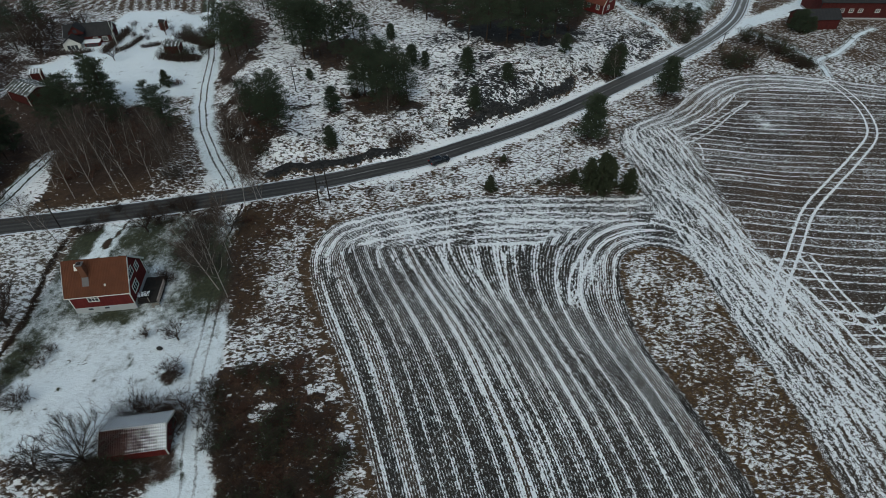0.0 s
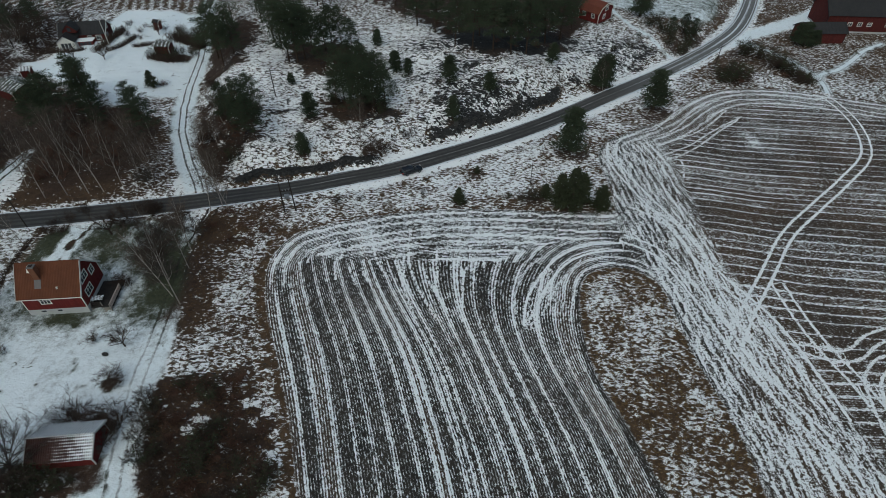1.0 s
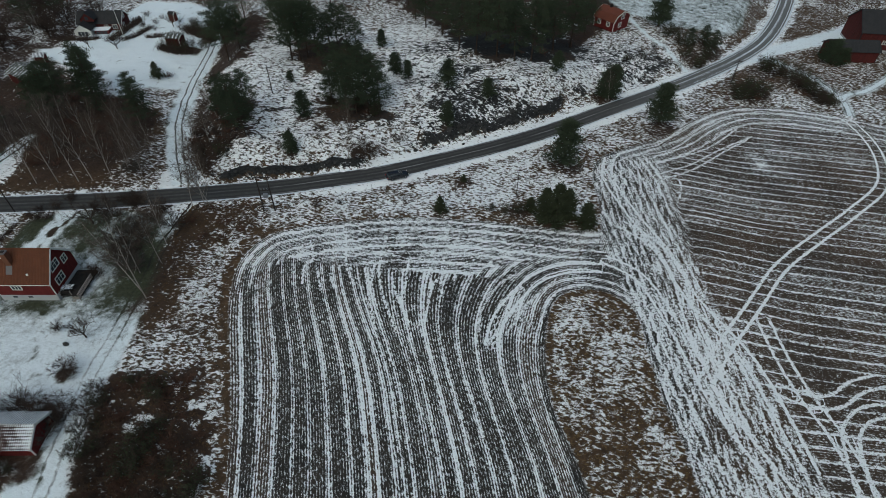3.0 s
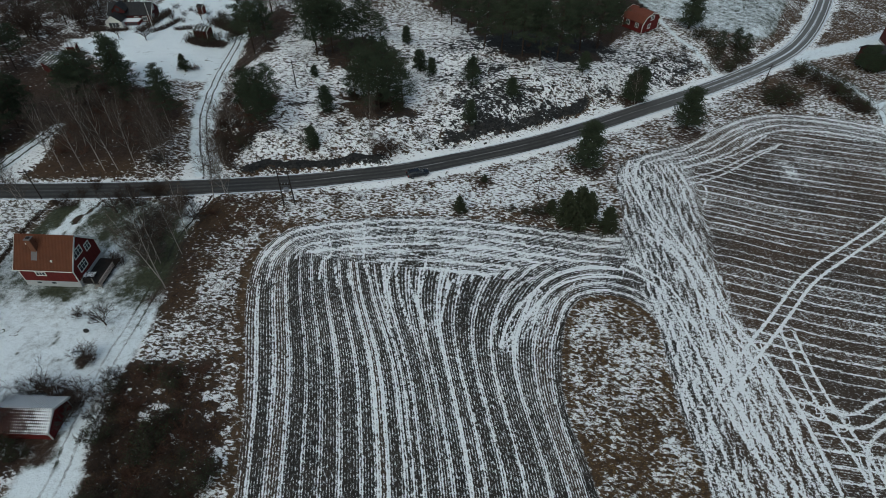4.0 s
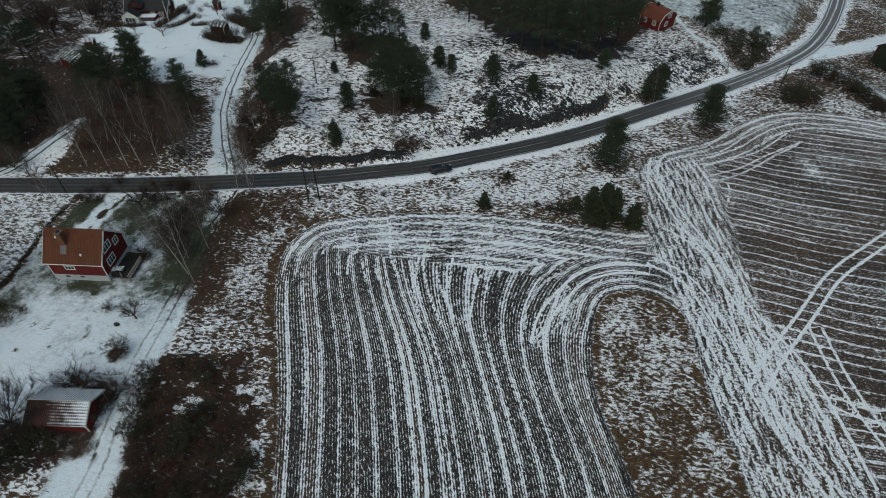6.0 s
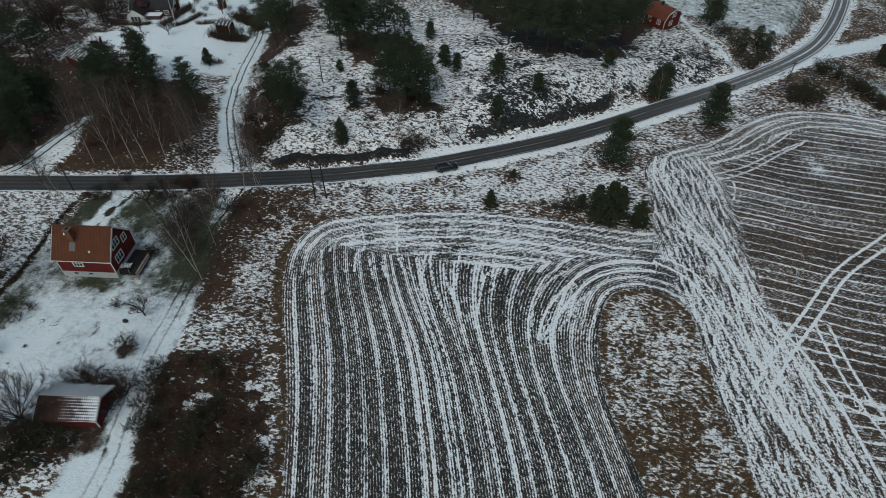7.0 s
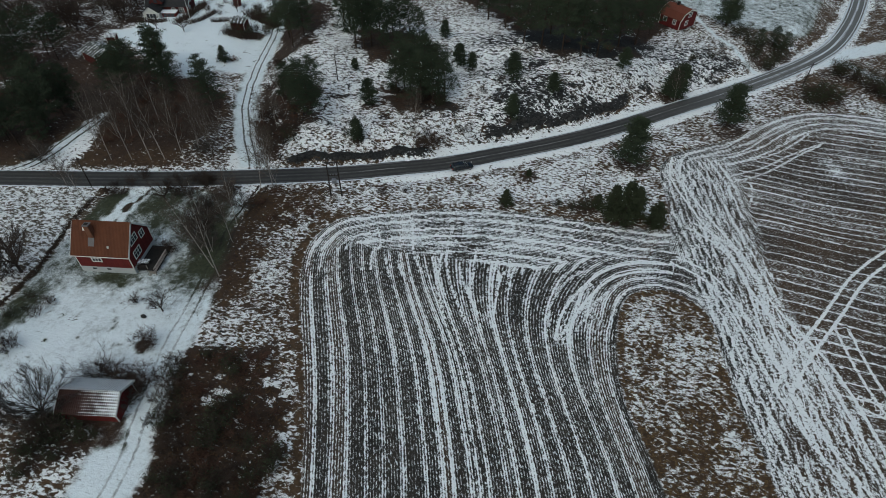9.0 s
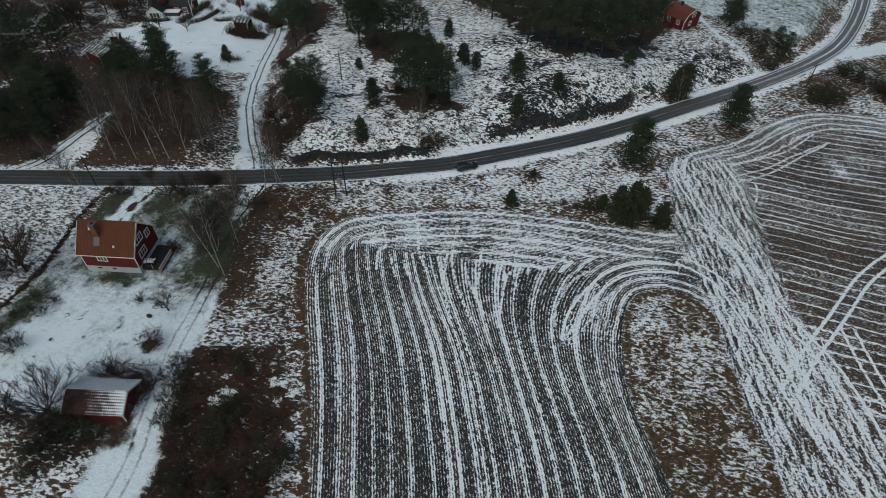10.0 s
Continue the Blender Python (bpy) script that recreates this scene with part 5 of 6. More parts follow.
# ---- car ----
def car(x, y, turn):
    c = thing("car", pose(x, y, 0.04, 0, 0, turn), "black estate car halted at the road's edge", "car")
    def shell(rows, material, name):
        """A rounded hull through cross-sections: along, half width, bottom, shoulder, top."""
        verts, faces = [], []
        for a, w, z0, z1, z2 in rows:
            ring = [(w * 0.80, z0), (w * 0.97, z0 + 0.06), (w, (z0 + z1) / 2), (w * 0.97, z1), (w * 0.82, z1 + (z2 - z1) * 0.75), (w * 0.45, z2)]
            verts += [(a, u, h) for u, h in ring] + [(a, -u, h) for u, h in reversed(ring)]
        for i in range(len(rows) - 1):
            faces += [(i * 12 + j, i * 12 + (j + 1) % 12, i * 12 + 12 + (j + 1) % 12, i * 12 + 12 + j) for j in range(12)]
        faces += [tuple(range(11, -1, -1)), tuple(range(len(verts) - 12, len(verts)))]
        return mesh_of(name, verts, faces, material, True)

    part("body", shell([(-2.34, 0.74, 0.42, 0.66, 0.84), (-2.22, 0.84, 0.30, 0.84, 0.95), (-1.4, 0.90, 0.24, 0.88, 0.97), (0.9, 0.90, 0.24, 0.84, 0.95), (1.5, 0.88, 0.24, 0.74, 0.90), (2.1, 0.82, 0.28, 0.64, 0.78), (2.32, 0.66, 0.40, 0.56, 0.66)], M_CARPAINT, "body"), c, "glossy black body")
    part("glasshouse", shell([(-2.20, 0.74, 0.88, 0.92, 0.96), (-1.86, 0.76, 0.88, 1.26, 1.36), (-0.8, 0.77, 0.88, 1.34, 1.43), (0.1, 0.76, 0.88, 1.32, 1.41), (0.5, 0.74, 0.88, 1.18, 1.28), (1.25, 0.70, 0.86, 0.90, 0.93)], M_CARGLASS, "glasshouse"), c)
    part("roof", shell([(-1.95, 0.60, 1.30, 1.34, 1.38), (-0.8, 0.66, 1.36, 1.42, 1.47), (0.1, 0.64, 1.34, 1.40, 1.45), (0.42, 0.58, 1.28, 1.32, 1.34)], M_CARPAINT, "roof"), c)
    for a in (-1.72, -0.55, 0.33):
        for sy in (-1, 1):
            part("pillar", box((a - 0.05, sy * 0.80 - 0.05, 0.95), (a + 0.05, sy * 0.70 + 0.05, 1.45), M_CARPAINT), c)
    for sy in (-1, 1):
        part("headlamp", box((2.12, sy * 0.66 - 0.18, 0.62), (2.30, sy * 0.66 + 0.18, 0.78), M_LAMP, 0.03), c)
        part("tail_lamp", box((-2.36, sy * 0.70 - 0.15, 0.7), (-2.22, sy * 0.70 + 0.15, 0.92), M_TAIL, 0.03), c)
        part("mirror", box((0.85, sy * 0.98 - 0.09, 0.95), (1.02, sy * 0.98 + 0.09, 1.10), M_CARPAINT, 0.03), c)
        for a in (-1.4, 1.42):
            w = new("wheel")
            w.parent = c
            w.matrix_basis = pose(a, sy * 0.80, 0.32)
            t = Twigs(1)
            t.tube([Vector((0, -0.11, 0)), Vector((0, -0.10, 0)), Vector((0, 0.10, 0)), Vector((0, 0.11, 0))], [0.28, 0.32, 0.32, 0.28], 16)
            part("tyre", t.mesh("tyre", M_TYRE), w)
            t = Twigs(1)
            t.tube([Vector((0, sy * 0.06, 0)), Vector((0, sy * 0.125, 0))], [0.20, 0.17], 10)
            part("rim", t.mesh("rim", M_STEEL), w)


car(0.2, 98.5, 29.5)


# ---- trees and bushes ----
def rand_dir(r, up=0.0):
    v = Vector((r.gauss(0, 1), r.gauss(0, 1), r.gauss(0, 1) + up))
    return v.normalized()


def pine(seed, tall, low=0.0, girth=0.26, tufts=12):
    """A pine: bare lower stem, limbs, and tufts of needles along them."""
    wood, crown = Twigs(seed), Twigs(seed + 1)
    r = wood.rng
    lean = Vector((r.uniform(-0.04, 0.04), r.uniform(-0.04, 0.04), 1))
    at = lambda s: Vector((lean.x * s * tall, lean.y * s * tall, s * tall))
    wood.tube([at(0) - Vector((0, 0, 0.3)), at(0.3), at(0.65), at(0.97)], [0.20, 0.16, 0.10, 0.03], 6)
    low = low or r.uniform(0.14, 0.34)
    for i in range(46):
        s = low + (0.98 - low) * (i / 45) ** 0.9
        reach = tall * girth * (0.35 + 1.0 * (1 - (s - low) / (1 - low)) ** 0.6) * r.uniform(0.6, 1.15)
        if s > 0.9:
            reach *= 0.7
        w = i * 2.4 + r.uniform(-0.4, 0.4)
        root = at(s)
        tip = root + Vector((math.cos(w) * reach, math.sin(w) * reach, reach * r.uniform(0.05, 0.5)))
        wood.tube([root, (root + tip) / 2 + Vector((0, 0, -0.05 * reach)), tip], [0.05, 0.035, 0.012], 3)
        for k in range(int(4 + reach * 3.0)):
            c = root.lerp(tip, r.uniform(0.35, 1.0)) + Vector((r.gauss(0, 0.2), r.gauss(0, 0.2), r.gauss(0.05, 0.1))) * (0.4 + reach * 0.4)
            for _ in range(tufts):
                d = rand_dir(r, 0.6)
                crown.leaf(c + Vector((d.x * 0.62, d.y * 0.62, d.z * 0.22)) * r.random(), d * r.uniform(0.22, 0.48), r.uniform(0.04, 0.075))
    return [("trunk", wood.mesh("trunk", M_PINEBARK)), ("crown", crown.mesh("crown", M_NEEDLE))]


def spruce(seed, tall, girth=0.30, material=None):
    """A spruce or juniper, clothed to the ground."""
    wood, crown = Twigs(seed), Twigs(seed + 1)
    r = wood.rng
    wood.tube([Vector((0, 0, -0.3)), Vector((0, 0, tall * 0.5)), Vector((0, 0, tall * 0.98))], [0.14, 0.09, 0.02], 6)
    for i in range(70):
        s = 0.03 + 0.95 * i / 69
        reach = tall * girth * ((1 - s) ** 0.75) * min(1.0, 0.6 + s * 3) * r.uniform(0.65, 1.2) + 0.12
        w = i * 2.4 + r.uniform(-0.4, 0.4)
        root = Vector((0, 0, s * tall))
        tip = root + Vector((math.cos(w) * reach, math.sin(w) * reach, -reach * r.uniform(-0.25, 0.3)))
        wood.tube([root, tip], [0.03, 0.008], 3)
        for k in range(int(14 + reach * 22)):
            p = root.lerp(tip, r.uniform(0.25, 1.05)) + Vector((r.gauss(0, 0.12), r.gauss(0, 0.12), r.gauss(0, 0.12))) * (0.6 + reach * 0.5)
            for _ in range(2):
                crown.leaf(p, (rand_dir(r, 0.2) + (tip - root).normalized() * 0.6).normalized() * r.uniform(0.16, 0.38), r.uniform(0.035, 0.075))
    return [("trunk", wood.mesh("trunk", M_BARK)), ("crown", crown.mesh("crown", material or M_SPRUCE))]


def grow(t, p, d, length, radius, depth, spread, twigs, gnarl=0.18, up=0.12):
    """Branches of a bare tree, ever thinner."""
    r = t.rng
    mid = p + d * length * 0.5 + Vector((r.gauss(0, gnarl), r.gauss(0, gnarl), r.gauss(0, gnarl * 0.4))) * length * 0.4
    end = p + d * length + Vector((r.gauss(0, gnarl), r.gauss(0, gnarl), 0)) * length * 0.4
    t.tube([p, mid, end], [radius, radius * 0.75, radius * 0.45], 5 if radius > 0.06 else 3)
    if depth == 0:
        for _ in range(twigs):
            q = p.lerp(end, r.uniform(0.2, 1.0))
            b = (d + rand_dir(r) * 0.9 + Vector((0, 0, up))).normalized()
            t.blade(q, q + b * length * r.uniform(0.35, 0.8), 0.016)
        return
    for k in range(4 if depth > 1 else 5):
        q = p.lerp(mid, r.uniform(0.4, 1)) if k < 2 else mid.lerp(end, r.uniform(0.1, 1))
        b = (d + rand_dir(r) * spread + Vector((0, 0, up))).normalized()
        grow(t, q, b, length * r.uniform(0.45, 0.7), radius * 0.5, depth - 1, spread, twigs, gnarl, up)


def birch(seed, tall, bark=None, twig=None):
    """A bare birch: pale slim stem, rising limbs, fine dark twigs."""
    wood, fine = Twigs(seed), Twigs(seed + 1)
    r = wood.rng
    lean = Vector((r.uniform(-0.12, 0.12), r.uniform(-0.12, 0.12), 1))
    bend = Vector((r.uniform(-0.05, 0.05), r.uniform(-0.05, 0.05), 0))
    at = lambda s: Vector((lean.x * s, lean.y * s, s)) * tall + bend * tall * s * s
    wood.tube([at(0) - Vector((0, 0, 0.3)), at(0.25), at(0.5), at(0.75), at(1.0)], [0.095, 0.078, 0.056, 0.033, 0.012], 6)
    for i in range(9):
        s = 0.24 + 0.055 * i + r.uniform(0, 0.05)
        w = i * 2.4 + r.uniform(-0.6, 0.6)
        reach = tall * r.uniform(0.10, 0.24) * (1.15 - s)
        out = Vector((math.cos(w), math.sin(w), 0)) * reach
        a, b, c = at(s), at(s) + out * 0.55 + Vector((0, 0, reach * 0.75)), at(s) + out * 0.85 + Vector((0, 0, reach * 1.7))
        wood.tube([a, b, c], [0.036, 0.026, 0.010], 4)
        for k in range(3):
            q = a.lerp(b, r.uniform(0.5, 1)) if k == 0 else b.lerp(c, r.uniform(0, 0.9))
            grow(fine, q, (out.normalized() * 0.6 + rand_dir(r) * 0.6 + Vector((0, 0, 0.8))).normalized(), reach * 0.6, 0.026, 1, 0.7, 6, 0.15, 0.12)
    for i in range(22):
        s = 0.32 + 0.66 * i / 21
        reach = tall * (0.09 + 0.17 * (1 - s)) * r.uniform(0.6, 1.3)
        w = i * 2.4 + r.uniform(-0.5, 0.5)
        d = Vector((math.cos(w), math.sin(w), r.uniform(0.8, 1.6))).normalized()
        grow(fine, at(s), d, reach, 0.034 * (1.2 - s), 1, 0.8, 10, 0.2, 0.12)
    return [("trunk", wood.mesh("trunk", bark or M_BIRCH)), ("crown", fine.mesh("crown", twig or M_GREYTWIG))]


def bare_tree(seed, tall, spread=0.85, twig=None, limbs=7, depth=2, twigs=7, thick=0.075, gnarl=0.2, fork_at=0.18):
    """A broad bare tree, as in an orchard."""
    wood = Twigs(seed)
    r = wood.rng
    fork = Vector((r.uniform(-0.1, 0.1), r.uniform(-0.1, 0.1), tall * fork_at))
    wood.tube([Vector((0, 0, -0.3)), fork], [0.17, 0.13], 7)
    fine = Twigs(seed + 1)
    for i in range(limbs):
        w = i * 6.3 / limbs + r.uniform(-0.3, 0.3)
        d = Vector((math.cos(w) * spread, math.sin(w) * spread, r.uniform(0.35, 1.8))).normalized()
        grow(fine, fork, d, tall * 0.46, thick, depth, 0.75 if thick > 0.05 else 0.6, twigs, gnarl, 0.12)
    return [("trunk", wood.mesh("trunk", M_BARK)), ("crown", fine.mesh("crown", twig or M_TWIG))]


def shrub(seed, tall, material=None, wide=0.7, stems=16, leaves=0, leaf_material=None):
    """A bush of many stems; some keep dark leaves."""
    t = Twigs(seed)
    r = t.rng
    tuft = Twigs(seed + 1)
    for i in range(stems):
        w = r.uniform(0, 6.283)
        d = Vector((math.cos(w) * wide * r.uniform(0.1, 1), math.sin(w) * wide * r.uniform(0.1, 1), 1)).normalized()
        p = Vector((math.cos(w), math.sin(w), 0)) * r.uniform(0, 0.25) * tall * wide - Vector((0, 0, 0.15))
        grow(t, p, d, tall * r.uniform(0.45, 0.75), 0.026, 1, 1.15, 10, 0.34, 0.10)
        for k in range(leaves):
            q = p + d * tall * r.uniform(0.2, 0.95) + rand_dir(r) * tall * r.uniform(0.05, 0.28)
            q.z = max(q.z, 0.05)
            for _ in range(2):
                tuft.leaf(q, rand_dir(r, 0.4) * r.uniform(0.12, 0.30), r.uniform(0.03, 0.075))
    out = [("crown", t.mesh("crown", material or M_TWIG))]
    if leaves:
        out.append(("foliage", tuft.mesh("foliage", leaf_material or M_JUNIPER)))
    return out


class Kind:
    """A kind of plant in a few shapes; the first of each shape is built, the rest are copies."""

    def __init__(self, name, label, category, group, shapes):
        self.name, self.label, self.category, self.group, self.shapes = name, label, category, group, shapes
        self.made = {}
        self.count = 0

    def plant(self, x, y, tall, label=""):
        k = self.count % len(self.shapes)
        make, base = self.shapes[k]
        r = random.Random(self.count * 31 + len(self.name))
        self.count += 1
        tip = 7 if self.name == "birch_tree" else 2
        m = pose(x, y, height(x, y), r.uniform(-tip, tip), r.uniform(-tip, tip), r.uniform(0, 360))
        if k not in self.made:
            top = thing(self.name, m, label or self.label, self.category, self.group)
            for n, me in make():
                part(n, me, top)
            self.made[k] = top
            top.matrix_basis = m
            for c in top.children:
                c.scale = (tall / base,) * 3
            self.made[k, "s"] = tall / base
        else:
            top = copy_thing(self.made[k], m)
            f = tall / base
            wide = f * r.uniform(0.88, 1.15)
            for c in top.children:
                c.scale = (wide, wide, f)
            tagged(top, label or self.label)
        return top


PINES = Kind("pine_tree", "tall dark green pine with a bare lower stem", "tree", "pines of the woods", [(lambda i=i: pine(100 + i * 7, 13), 13) for i in range(5)])
FAR_PINES = Kind("pine_tree", "tall dark green pine deep in a wood", "tree", "pines of the woods", [(lambda i=i: pine(130 + i * 7, 13, 0.0, 0.26, 6), 13) for i in range(4)])
BROAD = Kind("broad_pine", "dark green pine, leafy almost to the ground", "tree", "pines of the woods", [(lambda i=i: pine(160 + i * 7, 12, 0.10, 0.24, 13), 12) for i in range(3)])
SPRUCES = Kind("young_pine", "bushy dark green young pine on snowy ground", "tree", "young pines of the slope", [(lambda i=i: pine(200 + i * 7, 6, 0.06, 0.27, 16), 6) for i in range(4)])
JUNIPERS = Kind("juniper_bush", "dense dark green juniper on a snowy verge", "bush", "junipers along the road", [(lambda i=i: spruce(250 + i * 7, 5, 0.36, M_JUNIPER), 5) for i in range(3)])
BIRCHES = Kind("birch_tree", "bare slender birch with a pale stem", "tree", "bare birches", [(lambda i=i: birch(300 + i * 7, 14), 14) for i in range(5)])
ORCHARD = Kind("bare_tree", "bare spreading tree with dark branches", "tree", "bare trees of the garden", [(lambda i=i: bare_tree(400 + i * 7, 6), 6) for i in range(3)])
BUSHES = Kind("bare_bush", "leafless dark brown bush", "bush", "leafless bushes", [(lambda i=i: shrub(500 + i * 7, 3, None, 0.7, 13), 3) for i in range(4)])
RUSTY = Kind("rusty_bush", "leafless reddish brown undergrowth bush", "bush", "undergrowth of the woods", [(lambda i=i: shrub(600 + i * 7, 2.2, M_REDTWIG, 1.0, 8), 2.2) for i in range(4)])
DARK = Kind("evergreen_bush", "dark bush with brown twigs and green leaves", "bush", "bushes of the thicket", [(lambda i=i: shrub(700 + i * 7, 3, M_TWIG, 0.9, 12, 30, M_JUNIPER), 3) for i in range(4)])

for x, y, h in [(-17.5, 121.6, 11.4), (-15.5, 118.9, 11.7), (-12.5, 116.7, 11.9), (-9.7, 116.7, 11.5), (-7.4, 118.4, 10.0), (-12.6, 122.4, 12.7), (-9.6, 122.6, 10.8), (-18.8, 119.2, 8.2), (-14.2, 114.9, 8.6),
                (-34.5, 138.2, 13.5), (-32.2, 137.6, 14.5), (-30.8, 139.5, 14.0), (-29.1, 141.9, 11.9), (-26.6, 145.5, 9.7), (-25.6, 149.0, 10.4), (-22.9, 148.7, 9.9), (-19.7, 146.6, 7.7), (-21.9, 134.2, 7.1), (-18.5, 134.7, 7.4), (-15.5, 134.3, 7.1), (-26.0, 135.5, 7.1), (-39.4, 148.7, 12.4), (-36.1, 153.2, 13.2),
                (-36.1, 106.1, 12.5), (-33.4, 103.7, 10), (-40.7, 108.8, 8.3), (-52.5, 139.3, 12.9), (-57.5, 148.2, 14.0), (-50.5, 142.9, 11),
                (7.7, 143.2, 14), (12.2, 141.2, 15), (17.4, 140.1, 14), (21.8, 138.7, 14), (25.9, 142.2, 15), (31.5, 150.7, 14)]:
    PINES.plant(x, y, h)
for x, y, h in [(36.2, 156.3, 13.3), (40.3, 163.7, 12.8), (1.9, 154.9, 13.1), (-3.6, 161.8, 12.6), (28.7, 159.0, 13.8), (14.0, 152.4, 13.5), (20.2, 151.1, 14.5),                 (-79.9, 109.6, 13.6), (-82.4, 107.4, 11.5), (-96.0, 101.0, 13.0), (-98.7, 90.1, 12.0), (-91.3, 93.7, 13.6), (-93.0, 86.8, 12.6),
                (-113.9, 108.3, 15.0), (-114.8, 117.1, 13.8), (-131.7, 127.2, 14.3), (-113.0, 127.6, 10.2), (73.6, 168.2, 6.0), (75.7, 166.6, 6.8), (69.0, 165.8, 5.4)]:
    PINES.plant(x, y, h)
for x, y, h in [(-77.0, 117.4, 13.4), (-80.6, 121.4, 12.6), (-83.0, 124.5, 9.5), (-60.6, 109.6, 11.4), (-87.0, 117.0, 7.4), (-84.4, 111.2, 11.0), (-67.5, 118.0, 8.0), (-91.0, 114.6, 6.5), (-90.2, 92.2, 10.6), (-91.3, 98.9, 10.8), (-91.2, 102.7, 10.2), (-96.5, 88.0, 10.5), (-101.5, 86.0, 11.5), (-88.6, 88.4, 8.4), (-73.2, 112.8, 8.5)]:
    BROAD.plant(x, y, h)
r = random.Random(5)
for n in range(19):
    x, y = r.uniform(-38, 46), r.uniform(163, 194)
    FAR_PINES.plant(x, y, r.uniform(11, 15))
for n in range(14):
    FAR_PINES.plant(r.uniform(-60, -40), r.uniform(152, 190), r.uniform(10, 13))
for x, y, h in [(33.8, 107.4, 10.0), (56.2, 126.9, 9.6), (-22.9, 101.3, 5.1), (-23.8, 114.2, 5.7), (-31.1, 127.1, 2.7), (8.0, 116.2, 5.5), (16.5, 124.8, 4.5), (7.0, 127.8, 6.3), (-6.5, 133.8, 5.3), (-3.4, 132.4, 4.3),
                (-12.7, 146.2, 4.4), (32.2, 138.7, 4.9), (62.5, 176.7, 9.8), (46.3, 137.4, 8.5), (44.5, 138.0, 6.5), (107.6, 165.4, 6.6), (106.4, 168.0, 5.4), (109.8, 164.6, 4.8)]:
    SPRUCES.plant(x, y, h)
for x, y, h in [(32.0, 88.6, 8.6), (30.0, 90.0, 6.6), (33.9, 90.6, 6.5), (37.6, 88.4, 5.3), (10.3, 88.9, 3.5), (27.2, 91.5, 3.2), (13.8, 98.8, 1.8)]:
    JUNIPERS.plant(x, y, h)
JUNIPERS.plant(-69.2, 131.9, 4.3, "upright dark green juniper on a snowy lawn")
for x, y, h in [(-71.5, 86.7, 15.7), (-67.6, 87.8, 16.1), (-63.6, 88.6, 17), (-60.7, 89.0, 15.7), (-56.7, 89.6, 14.3), (-50.8, 90.6, 12.2), (-48.0, 92.2, 12.2), (-34.6, 61.4, 17), (-36.6, 63.2, 15.3), (-38.7, 66.8, 15.9),
                (-35.1, 85.0, 13.0), (-37.5, 84.5, 12.0), (-33.6, 84.4, 11.3), (-10.8, 101.9, 12.6), (-83, 82.5, 7.4), (-68.5, 74.0, 10), (-56.7, 95.5, 12.1), (-76.3, 89.2, 13.4), (-69.0, 101.1, 11.4), (-73.3, 76.1, 9.3),
                (-64, 97, 12), (-72, 95, 13), (-60, 103, 11), (-76, 101, 12), (45.5, 135.5, 9), (-37.5, 74, 12), (-36.2, 69.5, 12)]:
    BIRCHES.plant(x, y, h)
for x, y, h in [(-39.9, 52.9, 5.0), (-67.7, 55.8, 10.5), (-71.7, 58.7, 7.7), (-49.8, 31.6, 6.2), (-53.7, 77.4, 6.4), (-88.5, 146, 5), (-80.5, 163, 5), (-97, 146, 4.5), (-72, 52, 6),
                (-110, 150, 8), (-118, 140, 8), (-125, 150, 9), (-112, 160, 8), (-106, 166, 7), (-120, 165, 9)]:
    ORCHARD.plant(x, y, h)
for x, y, h in [(-38.9, 46.4, 3.6), (-37.4, 46.0, 2.4), (-45.0, 53.9, 2.4), (-57.4, 41.6, 3.5), (-59, 42, 3), (-8.8, 103.9, 5.0), (-6.5, 105, 3.4), (-1.3, 109.8, 3.2), (-58.2, 50.8, 2.2), (-58.6, 48.2, 2.0), (-41.5, 38.9, 4.2), (-39.1, 39.4, 4.8), (-36.4, 39.6, 4.4),
                (-34.2, 39.9, 3.6), (-40.2, 39.8, 3.8), (-44.5, 30.5, 3.4), (-41.8, 29.8, 3.6), (-13.4, 87.2, 2.2), (-9, 88.5, 1.6), (3, 91, 1.8), (-45, 70.5, 4.5), (-43.0, 74, 4.0), (-46.6, 65.8, 2.4), (-47.6, 66.4, 2.2), (-45.2, 65.6, 2.6), (-52, 80.5, 3.5), (-48, 82, 3)]:
    BUSHES.plant(x, y, h)
for x, y, h in [(77.3, 141.9, 4.2), (80.6, 143.0, 4.8), (79.4, 146.5, 4.4), (83.0, 144.0, 4.0), (88.2, 158.6, 4.6), (90, 160.5, 4.0), (92.7, 157.0, 4.2), (94.6, 154.0, 4.4), (96.0, 150.5, 4.2), (96.8, 147.0, 4.0), (98.5, 144.0, 3.6), (99.6, 141.6, 2.8), (71.0, 159.0, 3.6), (74.4, 164.0, 3.8), (68.1, 162.2, 3.0), (69.5, 166, 3.4),
                (24.8, 90.2, 2.6), (22.5, 89.6, 2.0), (19.6, 90.4, 1.6), (76, 169, 4), (64, 170, 3.6), (66.6, 171.5, 3.4), (66.5, 166, 3), (-75, 148.6, 3), (-71, 148.2, 3.4), (-69.5, 151, 3), (-69, 163, 3), (-72.5, 161, 3.2), (-66, 157, 3)]:
    DARK.plant(x, y, h)


def strew(kind, outline, number, low, high, seed, keep=lambda x, y: True):
    """Plants at random inside an outline."""
    q = random.Random(seed)
    xs, ys = [p[0] for p in outline], [p[1] for p in outline]
    done = 0
    while done < number:
        x, y = q.uniform(min(xs), max(xs)), q.uniform(min(ys), max(ys))
        if inside(np.array([x]), np.array([y]), outline)[0] > 0.8 and keep(x, y):
            kind.plant(x, y, q.uniform(low, high))
            done += 1


